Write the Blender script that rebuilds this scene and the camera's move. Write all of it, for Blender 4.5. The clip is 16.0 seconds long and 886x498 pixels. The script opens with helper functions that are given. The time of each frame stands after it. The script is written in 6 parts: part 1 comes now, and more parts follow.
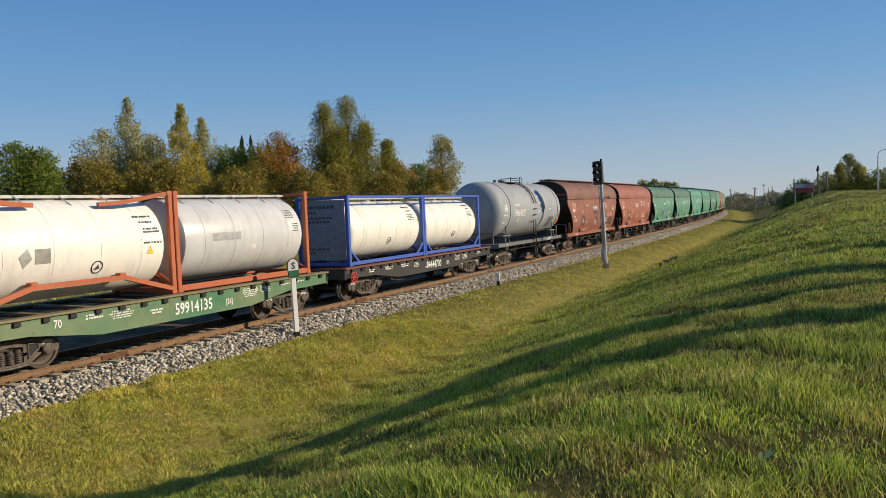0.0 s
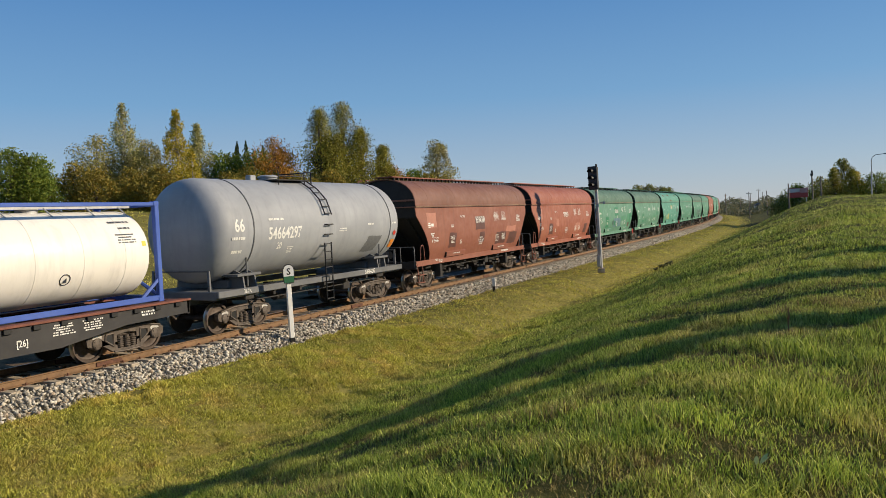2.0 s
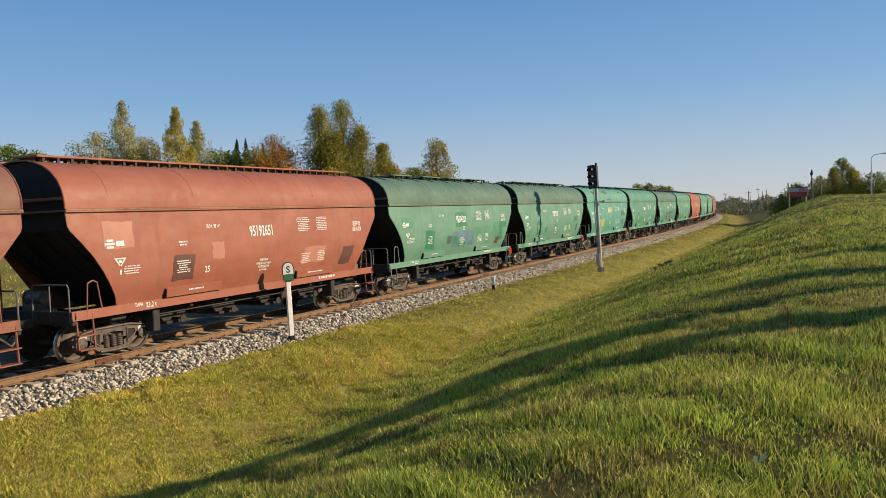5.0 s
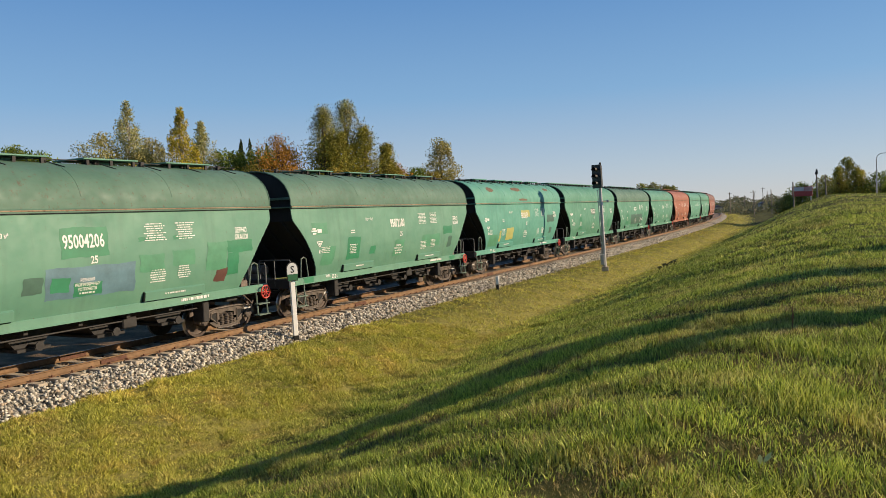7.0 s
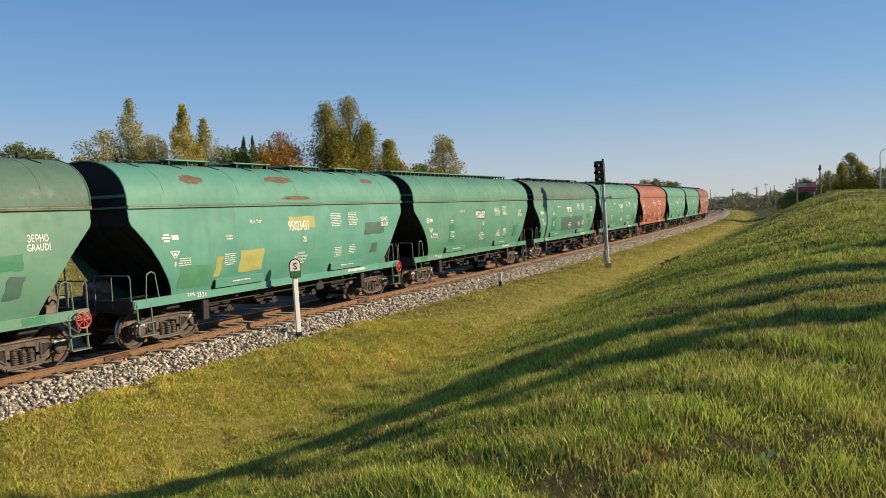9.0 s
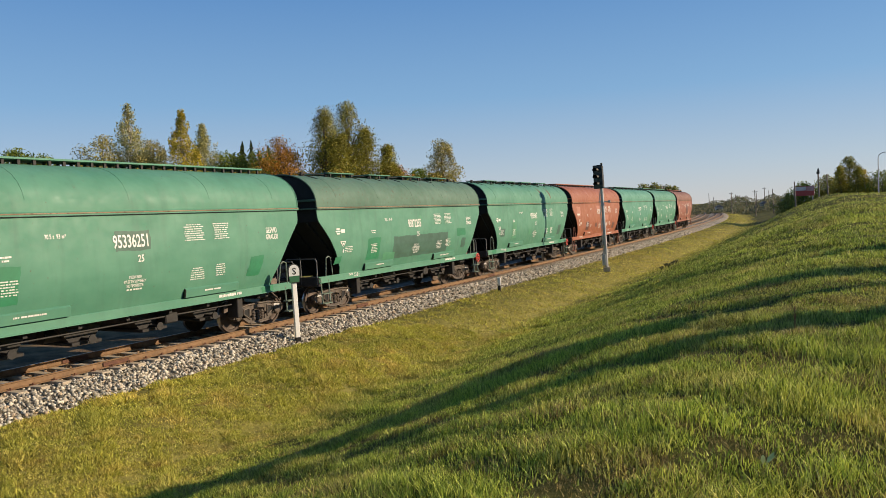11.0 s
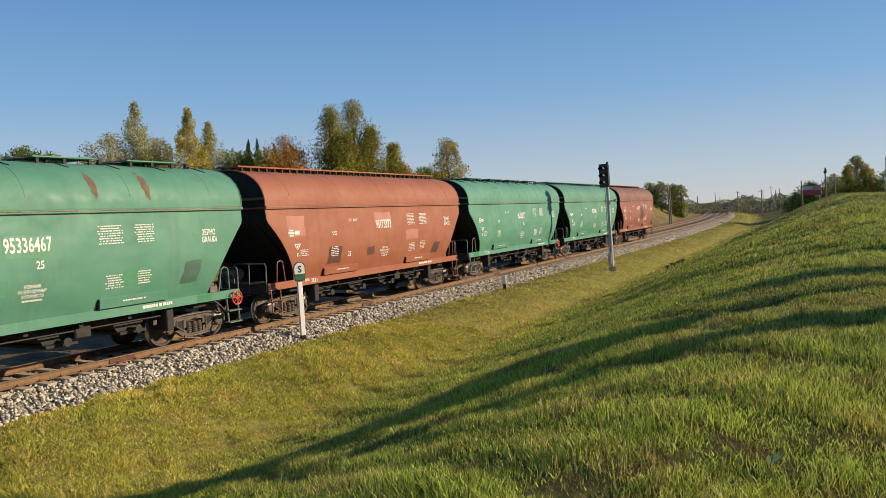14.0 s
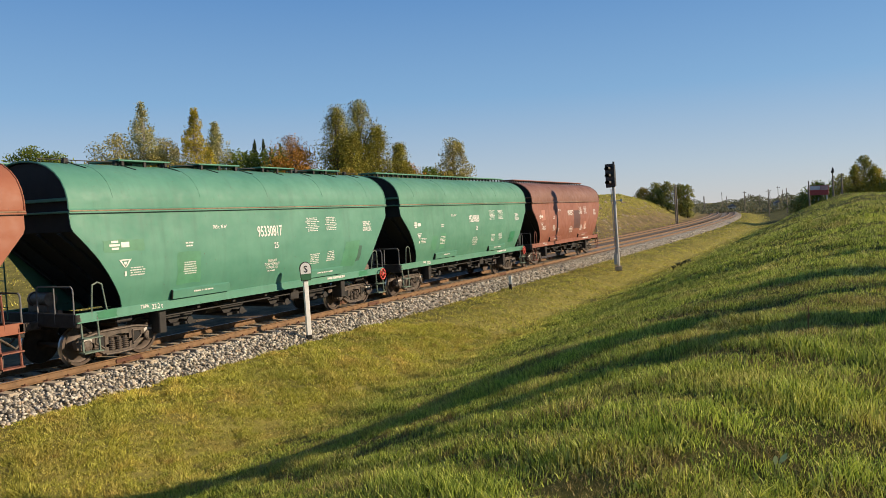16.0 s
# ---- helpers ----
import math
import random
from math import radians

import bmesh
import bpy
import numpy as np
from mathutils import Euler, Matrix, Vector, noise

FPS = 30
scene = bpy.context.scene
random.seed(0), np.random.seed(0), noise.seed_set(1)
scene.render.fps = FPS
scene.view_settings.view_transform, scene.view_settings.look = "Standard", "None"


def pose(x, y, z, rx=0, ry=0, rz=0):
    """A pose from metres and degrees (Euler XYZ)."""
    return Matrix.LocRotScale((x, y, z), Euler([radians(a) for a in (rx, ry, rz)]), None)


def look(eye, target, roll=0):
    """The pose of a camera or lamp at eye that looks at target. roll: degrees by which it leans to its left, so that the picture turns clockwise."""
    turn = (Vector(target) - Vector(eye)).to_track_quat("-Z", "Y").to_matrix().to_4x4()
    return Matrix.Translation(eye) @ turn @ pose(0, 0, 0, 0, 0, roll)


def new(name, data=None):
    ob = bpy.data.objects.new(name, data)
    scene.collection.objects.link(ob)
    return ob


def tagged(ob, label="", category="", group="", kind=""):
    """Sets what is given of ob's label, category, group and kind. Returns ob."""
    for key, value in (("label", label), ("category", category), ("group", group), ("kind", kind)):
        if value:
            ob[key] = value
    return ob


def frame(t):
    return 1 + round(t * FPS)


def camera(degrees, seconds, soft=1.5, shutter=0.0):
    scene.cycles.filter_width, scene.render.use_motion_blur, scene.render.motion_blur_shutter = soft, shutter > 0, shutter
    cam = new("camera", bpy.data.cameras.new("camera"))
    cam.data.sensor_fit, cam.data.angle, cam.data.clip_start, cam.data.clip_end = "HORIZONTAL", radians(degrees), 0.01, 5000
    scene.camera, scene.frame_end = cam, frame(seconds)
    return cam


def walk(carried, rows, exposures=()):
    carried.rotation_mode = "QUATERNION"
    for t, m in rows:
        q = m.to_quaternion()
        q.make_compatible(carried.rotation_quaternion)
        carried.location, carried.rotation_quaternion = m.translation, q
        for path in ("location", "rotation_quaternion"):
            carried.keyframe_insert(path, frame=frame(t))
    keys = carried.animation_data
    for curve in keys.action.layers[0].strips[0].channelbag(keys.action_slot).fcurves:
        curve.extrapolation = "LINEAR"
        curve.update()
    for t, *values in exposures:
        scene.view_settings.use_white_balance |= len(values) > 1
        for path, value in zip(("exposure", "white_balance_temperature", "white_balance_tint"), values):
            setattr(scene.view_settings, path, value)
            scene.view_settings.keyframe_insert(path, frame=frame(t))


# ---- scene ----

cam = camera(60.96, 16.0, soft=0.7)
EYE = (0.0, 0.0, 3.346)
# seconds, yaw, pitch, roll of the hand-held camera
AIM = [(0.0, 27.037, -2.965, 2.337), (0.5, 27.063, -3.168, 2.402), (1.0, 26.911, -2.813, 2.252), (1.5, 26.813, -2.624, 2.468),
       (2.0, 26.694, -2.564, 2.465), (2.5, 26.626, -2.704, 2.202), (3.0, 26.640, -2.782, 2.109), (3.5, 26.759, -3.138, 2.066),
       (4.0, 26.654, -2.791, 2.235), (6.5, 26.711, -2.650, 2.349), (7.0, 26.973, -2.692, 2.380), (7.5, 27.010, -2.824, 2.467),
       (8.0, 27.209, -3.011, 2.641), (8.5, 27.406, -3.177, 2.541), (9.0, 27.171, -2.945, 2.468), (9.5, 27.060, -2.760, 2.463),
       (12.0, 27.127, -2.572, 2.707), (12.5, 27.263, -2.791, 2.568), (13.0, 27.256, -2.737, 2.554), (13.5, 27.433, -2.680, 2.604),
       (14.0, 27.503, -2.697, 2.478), (14.5, 27.577, -2.652, 2.348), (15.0, 27.718, -2.655, 2.490), (15.5, 27.792, -2.672, 2.433),
       (16.0, 27.946, -2.679, 2.484)]
walk(cam, [(t, pose(*EYE, 90 + p, r, y)) for t, y, p, r in AIM],
     [(0.0, -0.2, 6180, 9), (1.0, -0.2, 6180, 9), (2.0, -0.17, 6260, 10), (3.0, -0.06, 6450, 12), (4.0, 0.02, 6650, 13), (16.0, 0.02, 6650, 13)])

# ---------------------------------------------------------------- light
SUN_AZ, SUN_EL = 63.0, 23.0     # degrees from +Y towards +X, and above the horizon
world = bpy.data.worlds.new("sky")
scene.world = world
world.use_nodes = True
wn = world.node_tree
wn.nodes.clear()
sky = wn.nodes.new("ShaderNodeTexSky")
sky.sky_type, sky.sun_disc = "NISHITA", False
sky.sun_elevation, sky.sun_rotation = radians(SUN_EL), radians(SUN_AZ)
sky.air_density, sky.dust_density, sky.ozone_density = 0.9, 0.15, 5.0
bg = wn.nodes.new("ShaderNodeBackground")
bg.inputs["Strength"].default_value = 0.128
wout = wn.nodes.new("ShaderNodeOutputWorld")
tone = wn.nodes.new("ShaderNodeHueSaturation")
tone.inputs["Saturation"].default_value = 1.05
wn.links.new(sky.outputs[0], tone.inputs["Color"])
# thin autumn haze: paler and greyer towards the horizon all round
up = wn.nodes.new("ShaderNodeSeparateXYZ")
wn.links.new(wn.nodes.new("ShaderNodeTexCoord").outputs["Generated"], up.inputs[0])
haze = wn.nodes.new("ShaderNodeValToRGB")
for _ in range(3):
    haze.color_ramp.elements.new(0.5)
for _e, (_p, _c) in zip(haze.color_ramp.elements, ((0.0, (0.55, 0.57, 0.59)), (0.05, (0.44, 0.54, 0.635)), (0.15, (0.225, 0.425, 0.66)), (0.28, (0.12, 0.295, 0.585)), (1.0, (0.045, 0.12, 0.28)))):
    _e.position, _e.color = _p, (*_c, 1)
wn.links.new(up.outputs["Z"], haze.inputs[0])
level = wn.nodes.new("ShaderNodeVectorMath")
level.operation = "SCALE"
level.inputs["Scale"].default_value = 7.8
wn.links.new(haze.outputs[0], level.inputs[0])
veil = wn.nodes.new("ShaderNodeMix")
veil.data_type = "RGBA"
veil.inputs[0].default_value = 0.84
wn.links.new(tone.outputs[0], veil.inputs[6])
wn.links.new(level.outputs[0], veil.inputs[7])
wn.links.new(veil.outputs[2], bg.inputs[0])
wn.links.new(bg.outputs[0], wout.inputs[0])
sun = new("sun", bpy.data.lights.new("sun", "SUN"))
sun.data.energy, sun.data.angle, sun.data.color = 6.3, radians(0.55), (1.0, 0.82, 0.58)
_a, _e = radians(SUN_AZ), radians(SUN_EL)
sun.matrix_world = look((60 * math.sin(_a), 60 * math.cos(_a), 60 * math.tan(_e)), (0, 0, 0))
scene.view_settings.exposure = 0.0


# ---------------------------------------------------------------- materials
def shader(name, rough=0.6, metal=0.0, spec=0.5):
    m = bpy.data.materials.new(name)
    m.use_nodes = True
    nt = m.node_tree
    b = nt.nodes["Principled BSDF"]
    b.inputs["Roughness"].default_value, b.inputs["Metallic"].default_value = rough, metal
    b.inputs["Specular IOR Level"].default_value = spec
    return m, nt, b


def node(nt, kind, **values):
    n = nt.nodes.new("ShaderNode" + kind)
    for key, value in values.items():
        n.inputs[key.replace("_", " ")].default_value = value
    return n


def coords(nt, scale=(1, 1, 1), world_space=False):
    mp = nt.nodes.new("ShaderNodeMapping")
    mp.inputs["Scale"].default_value = scale
    if world_space:
        nt.links.new(nt.nodes.new("ShaderNodeNewGeometry").outputs["Position"], mp.inputs[0])
    else:
        nt.links.new(nt.nodes.new("ShaderNodeTexCoord").outputs["Object"], mp.inputs[0])
    return mp


def noise_tex(nt, scale, stretch=(1, 1, 1), detail=5.0, rough=0.6, world_space=False):
    n = node(nt, "TexNoise", Scale=scale, Detail=detail, Roughness=rough)
    nt.links.new(coords(nt, stretch, world_space).outputs[0], n.inputs["Vector"])
    return n.outputs["Fac"]


def ramp(nt, fac, stops):
    r = nt.nodes.new("ShaderNodeValToRGB")
    el = r.color_ramp.elements
    while len(el) < len(stops):
        el.new(0.5)
    for e, (p, c) in zip(el, stops):
        e.position = p
        e.color = (*c, 1) if len(c) == 3 else (c[0], c[0], c[0], 1)
    nt.links.new(fac, r.inputs[0])
    return r.outputs[0]


def mix(nt, fac, a, b, how="MIX"):
    n = nt.nodes.new("ShaderNodeMix")
    n.data_type, n.blend_type = "RGBA", how
    for sock, v in ((n.inputs[0], fac), (n.inputs[6], a), (n.inputs[7], b)):
        if isinstance(v, (int, float)):
            sock.default_value = v
        elif isinstance(v, tuple):
            sock.default_value = (*v, 1)
        else:
            nt.links.new(v, sock)
    return n.outputs[2]


def bump(nt, b, height, strength=0.3, distance=0.01):
    n = node(nt, "Bump", Strength=strength, Distance=distance)
    nt.links.new(height, n.inputs["Height"])
    nt.links.new(n.outputs[0], b.inputs["Normal"])


def painted(name, base, fade, rust=(0.10, 0.045, 0.025), wear=0.62, rough=0.58, streaks=True):
    """Weathered paint on steel: faded blotches, vertical streaks, dirt and rust specks."""
    m, nt, b = shader(name, rough, 0.0, 0.4)
    big = ramp(nt, noise_tex(nt, 0.55, (1, 1, 1.6), 4), [(0.35, (0,)), (0.68, (1,))])
    col = mix(nt, big, base, fade)
    if streaks:
        st = ramp(nt, noise_tex(nt, 1.0, (2, 3.2, 0.35), 6, 0.65), [(0.50, (0,)), (0.78, (0.38,))])
        col = mix(nt, st, col, tuple(0.45 * c + 0.03 for c in base))
    fine = ramp(nt, noise_tex(nt, 9.0, (1, 1, 1), 8, 0.75), [(wear, (0,)), (wear + 0.10, (0.8,))])
    col = mix(nt, fine, col, rust)
    nt.links.new(col, b.inputs["Base Color"])
    nt.links.new(ramp(nt, noise_tex(nt, 3.0), [(0.3, (rough - 0.1,)), (0.75, (rough + 0.2,))]), b.inputs["Roughness"])
    bump(nt, b, noise_tex(nt, 0.9, (1, 1, 0.6), 3), 0.25, 0.03)
    return m


def plain(name, colour, rough=0.6, metal=0.0, vary=0.35, scale=6.0):
    m, nt, b = shader(name, rough, metal)
    dark = tuple(c * (1 - vary) for c in colour)
    n = noise_tex(nt, scale, (1, 1, 1), 7, 0.7)
    nt.links.new(mix(nt, ramp(nt, n, [(0.35, (0,)), (0.65, (1,))]), dark, colour), b.inputs["Base Color"])
    bump(nt, b, n, 0.2, 0.006)
    return m


def leafy(name, colours, rough=0.65, translucent=0.35):
    """Foliage or grass: each leaf or blade takes its own shade."""
    m, nt, b = shader(name, rough, 0.0, 0.25)
    rnd = nt.nodes.new("ShaderNodeNewGeometry").outputs["Random Per Island"]
    steps = [(i / max(1, len(colours) - 1), c) for i, c in enumerate(colours)]
    col = ramp(nt, rnd, steps)
    patch = ramp(nt, noise_tex(nt, 0.35, (1, 1, 1), 4, 0.6, True), [(0.35, (0.65, 0.62, 0.55)), (0.7, (1.25, 1.2, 1.0))])
    col = mix(nt, 1.0, col, patch, "MULTIPLY")
    nt.links.new(col, b.inputs["Base Color"])
    tr = nt.nodes.new("ShaderNodeBsdfTranslucent")
    nt.links.new(col, tr.inputs[0])
    ms = nt.nodes.new("ShaderNodeMixShader")
    ms.inputs[0].default_value = translucent
    nt.links.new(b.outputs[0], ms.inputs[1])
    nt.links.new(tr.outputs[0], ms.inputs[2])
    nt.links.new(ms.outputs[0], nt.nodes["Material Output"].inputs[0])
    return m


def grassy(name, fresh, straw, brown, lean):
    """Grass blades: single blades differ, and patches run from fresh green over straw to brown thatch."""
    m, nt, b = shader(name, 0.55, 0.0, 0.3)
    rnd = nt.nodes.new("ShaderNodeNewGeometry").outputs["Random Per Island"]
    green = ramp(nt, rnd, [(i / (len(fresh) - 1), c) for i, c in enumerate(fresh)])
    dry = ramp(nt, rnd, [(i / (len(straw) - 1), c) for i, c in enumerate(straw)])
    n1 = ramp(nt, noise_tex(nt, 0.9, (1, 1, 1), 5, 0.7, True), [(0.5 - lean, (0,)), (0.72 - lean, (1,))])
    n2 = ramp(nt, noise_tex(nt, 0.28, (1, 1, 1), 4, 0.6, True), [(0.3, (0.72, 0.74, 0.7)), (0.72, (1.2, 1.15, 1.0))])
    n3 = ramp(nt, noise_tex(nt, 2.1, (1, 1, 1), 4, 0.6, True), [(0.60, (0,)), (0.72, (0.75,))])
    col = mix(nt, 1.0, mix(nt, n3, mix(nt, n1, green, dry), brown), n2, "MULTIPLY")
    nt.links.new(col, b.inputs["Base Color"])
    tr = nt.nodes.new("ShaderNodeBsdfTranslucent")
    nt.links.new(col, tr.inputs[0])
    ms = nt.nodes.new("ShaderNodeMixShader")
    ms.inputs[0].default_value = 0.30
    nt.links.new(b.outputs[0], ms.inputs[1])
    nt.links.new(tr.outputs[0], ms.inputs[2])
    nt.links.new(ms.outputs[0], nt.nodes["Material Output"].inputs[0])
    return m


GREEN = [painted("green_paint", (0.063, 0.204, 0.133), (0.096, 0.254, 0.172)),
         painted("teal_green_paint", (0.066, 0.218, 0.150), (0.100, 0.270, 0.190)),
         painted("faded_green_paint", (0.088, 0.220, 0.150), (0.126, 0.268, 0.188))]
BLUE_GREEN = painted("blue_green_paint", (0.068, 0.245, 0.185), (0.105, 0.30, 0.228))
ROOF_GREEN = painted("dusty_green_roof_paint", (0.062, 0.135, 0.092), (0.098, 0.18, 0.13), wear=0.57, rough=0.62)
ROOF_TEAL = painted("teal_roof_paint", (0.075, 0.25, 0.185), (0.11, 0.30, 0.22), rust=(0.17, 0.085, 0.05), wear=0.60)
RED = [painted("brown_red_paint", (0.215, 0.074, 0.045), (0.265, 0.106, 0.068)),
       painted("red_oxide_paint", (0.262, 0.080, 0.046), (0.315, 0.118, 0.072)),
       painted("orange_red_paint", (0.265, 0.086, 0.042), (0.31, 0.118, 0.064))]
ROOF_BROWN = painted("dusty_brown_roof_paint", (0.165, 0.072, 0.047), (0.215, 0.104, 0.072), rough=0.6)
GREY = painted("grey_tank_paint", (0.27, 0.285, 0.305), (0.33, 0.345, 0.365), rust=(0.13, 0.12, 0.12), wear=0.68, rough=0.58)
CREAM = painted("cream_tank_paint", (0.76, 0.73, 0.66), (0.82, 0.79, 0.72), rust=(0.42, 0.33, 0.22), wear=0.72, rough=0.40)
PALE_GREY = painted("pale_grey_tank_cladding", (0.50, 0.50, 0.50), (0.60, 0.60, 0.60), rust=(0.4, 0.38, 0.36), wear=0.72, rough=0.35)
ORANGE = painted("orange_frame_paint", (0.37, 0.092, 0.035), (0.43, 0.125, 0.05), wear=0.68)
BLUE = painted("blue_frame_paint", (0.035, 0.085, 0.36), (0.06, 0.12, 0.42), wear=0.70)
FLAT_GREEN = painted("flat_wagon_green_paint", (0.035, 0.17, 0.085), (0.17, 0.21, 0.11), wear=0.57)
FLAT_BLACK = painted("flat_wagon_black_paint", (0.022, 0.022, 0.024), (0.04, 0.038, 0.038), wear=0.62)
RUSTY = plain("rusty_steel", (0.17, 0.075, 0.045), 0.8, 0.2, 0.5, 8)
RAILRUST = plain("rusty_rail_side", (0.235, 0.138, 0.068), 0.8, 0.1, 0.4, 5)
RAILTOP = plain("worn_rail_head", (0.36, 0.31, 0.27), 0.3, 0.9, 0.25, 12)
DIRTY = plain("oily_bogie_steel", (0.135, 0.108, 0.088), 0.65, 0.25, 0.6, 7)
WHEEL = plain("brown_wheel_steel", (0.105, 0.078, 0.062), 0.6, 0.4, 0.45, 6)
TREAD = plain("polished_wheel_tread", (0.50, 0.48, 0.46), 0.28, 0.95, 0.2, 10)
DARK = plain("dark_underframe_steel", (0.035, 0.032, 0.030), 0.7, 0.2, 0.5, 6)
BRAKE = plain("brown_grey_brake_cylinder_paint", (0.20, 0.155, 0.12), 0.6, 0.1, 0.5, 6)
FRAME_GREY = painted("dirty_grey_frame_paint", (0.10, 0.105, 0.11), (0.16, 0.165, 0.17), wear=0.6)
BLACK = plain("black_paint", (0.012, 0.012, 0.013), 0.45, 0.0, 0.3, 8)
WHITE = plain("white_lettering_paint", (0.74, 0.74, 0.70), 0.6, 0.0, 0.18, 14)
DARKLET = plain("dark_lettering_paint", (0.05, 0.055, 0.07), 0.6, 0.0, 0.3, 14)
GALV = plain("galvanised_steel", (0.46, 0.46, 0.45), 0.55, 0.2, 0.3, 5)
CONCRETE = plain("sleeper_concrete", (0.50, 0.42, 0.31), 0.9, 0.0, 0.45, 5)
RED_WHEEL = plain("red_handwheel_paint", (0.62, 0.055, 0.035), 0.5, 0.0, 0.25, 9)
YELLOW = plain("yellow_sticker", (0.75, 0.55, 0.05), 0.6, 0.0, 0.15, 9)
PLATE_ORANGE = plain("orange_hazard_plate", (0.80, 0.27, 0.02), 0.5, 0.0, 0.15, 9)
PATCH_DARK = plain("dark_green_touch_up_paint", (0.025, 0.20, 0.095), 0.55, 0.0, 0.25, 2)
PATCH_MID = plain("mid_green_touch_up_paint", (0.075, 0.26, 0.145), 0.55, 0.0, 0.25, 2)
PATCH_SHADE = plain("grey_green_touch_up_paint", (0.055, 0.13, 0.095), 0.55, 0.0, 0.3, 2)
PATCH_BLUE = plain("blue_grey_touch_up_paint", (0.11, 0.21, 0.25), 0.55, 0.0, 0.35, 1.2)
PATCH_BROWN = plain("dark_brown_touch_up_paint", (0.11, 0.045, 0.035), 0.55, 0.0, 0.3, 2)
PATCH_PALE = plain("pale_red_touch_up_paint", (0.42, 0.18, 0.12), 0.6, 0.0, 0.2, 2)
EAVE = painted("tan_rusty_eave_strip", (0.20, 0.125, 0.07), (0.31, 0.22, 0.135), wear=0.52)
PATCH_RUST = plain("bare_rusty_patch", (0.17, 0.115, 0.07), 0.85, 0.0, 0.4, 4)
STEP_GREEN = plain("faded_green_step_paint", (0.15, 0.21, 0.165), 0.6, 0.0, 0.45, 5)
STEP_RED = plain("rusty_red_step_paint", (0.26, 0.09, 0.055), 0.6, 0.0, 0.45, 5)
SMUDGE = plain("white_chalky_smear", (0.56, 0.54, 0.50), 0.7, 0.0, 0.4, 9)
# wagon ends: the shade in the gaps is put into this black, with grime
END_SHADE_GRIME = plain("black_grimy_shaded_end_paint", (0.016, 0.017, 0.017), 0.8, 0.0, 0.4, 3)
PATCH_OCHRE = plain("ochre_touch_up_paint", (0.36, 0.36, 0.11), 0.6, 0.0, 0.2, 2)


# ---------------------------------------------------------------- mesh helpers
class Shape:
    """Collects vertices and faces of one mesh."""

    def __init__(self):
        self.v, self.f, self.m = [], [], []

    def add(self, verts, faces, mat=0):
        n = len(self.v)
        self.v.extend(tuple(p) for p in verts)
        self.f.extend(tuple(i + n for i in f) for f in faces)
        self.m.extend([mat] * len(faces))
        return self

    def box(self, x0, x1, y0, y1, z0, z1, c=0.0, mat=0):
        cx, cy, cz, hx, hy, hz = (x0 + x1) / 2, (y0 + y1) / 2, (z0 + z1) / 2, abs(x1 - x0) / 2, abs(y1 - y0) / 2, abs(z1 - z0) / 2
        S = [(-1, -1, -1), (1, -1, -1), (1, 1, -1), (-1, 1, -1), (-1, -1, 1), (1, -1, 1), (1, 1, 1), (-1, 1, 1)]
        Q = [(0, 3, 2, 1), (4, 5, 6, 7), (0, 1, 5, 4), (1, 2, 6, 5), (2, 3, 7, 6), (3, 0, 4, 7)]
        if c <= 0:
            return self.add([(cx + a * hx, cy + b * hy, cz + d * hz) for a, b, d in S], Q, mat)
        c = min(c, hx * 0.8, hy * 0.8, hz * 0.8)
        V, F = [], []
        for a, b, d in S:
            V += [(cx + a * hx, cy + b * (hy - c), cz + d * (hz - c)), (cx + a * (hx - c), cy + b * hy, cz + d * (hz - c)),
                  (cx + a * (hx - c), cy + b * (hy - c), cz + d * hz)]
        axis = [2, 2, 1, 0, 1, 0]
        for q, k in zip(Q, axis):
            F.append(tuple(3 * i + k for i in q))
        for i in range(8):
            F.append((3 * i, 3 * i + 1, 3 * i + 2))
        for i in range(8):
            for j in range(i + 1, 8):
                d = [k for k in range(3) if S[i][k] != S[j][k]]
                if len(d) == 1:
                    k, l = [a for a in range(3) if a != d[0]]
                    F.append((3 * i + k, 3 * j + k, 3 * j + l, 3 * i + l))
        return self.add(V, F, mat)

    def cyl(self, p, q, r, r2=None, n=12, mat=0):
        p, q = Vector(p), Vector(q)
        d = (q - p).normalized()
        a = d.orthogonal().normalized()
        b = d.cross(a)
        r2 = r if r2 is None else r2
        ring = [(math.cos(2 * math.pi * i / n), math.sin(2 * math.pi * i / n)) for i in range(n)]
        V = [p + (a * c + b * s) * r for c, s in ring] + [q + (a * c + b * s) * r2 for c, s in ring]
        F = [(i, (i + 1) % n, n + (i + 1) % n, n + i) for i in range(n)] + [tuple(range(n))[::-1], tuple(range(n, 2 * n))]
        return self.add(V, F, mat)

    def tube(self, pts, r, n=6, mat=0):
        for p, q in zip(pts, pts[1:]):
            self.cyl(p, q, r, n=n, mat=mat)
        return self

    def lathe(self, profile, n=24, axis="x", centre=(0, 0, 0), mats=None):
        """profile: (along, radius) pairs turned round the axis."""
        V = []
        for a, r in profile:
            for i in range(n):
                c, s = r * math.cos(2 * math.pi * i / n), r * math.sin(2 * math.pi * i / n)
                V.append({"x": (a, c, s), "y": (c, a, s), "z": (c, s, a)}[axis])
        V = [tuple(Vector(v) + Vector(centre)) for v in V]
        for k in range(len(profile) - 1):
            F = [(k * n + i, k * n + (i + 1) % n, (k + 1) * n + (i + 1) % n, (k + 1) * n + i) for i in range(n)]
            base = len(self.v)
            if k == 0:
                self.v.extend(V)
                first = base
            self.f.extend(tuple(i + first for i in f) for f in F)
            self.m.extend([mats[k] if mats else 0] * n)
        return self

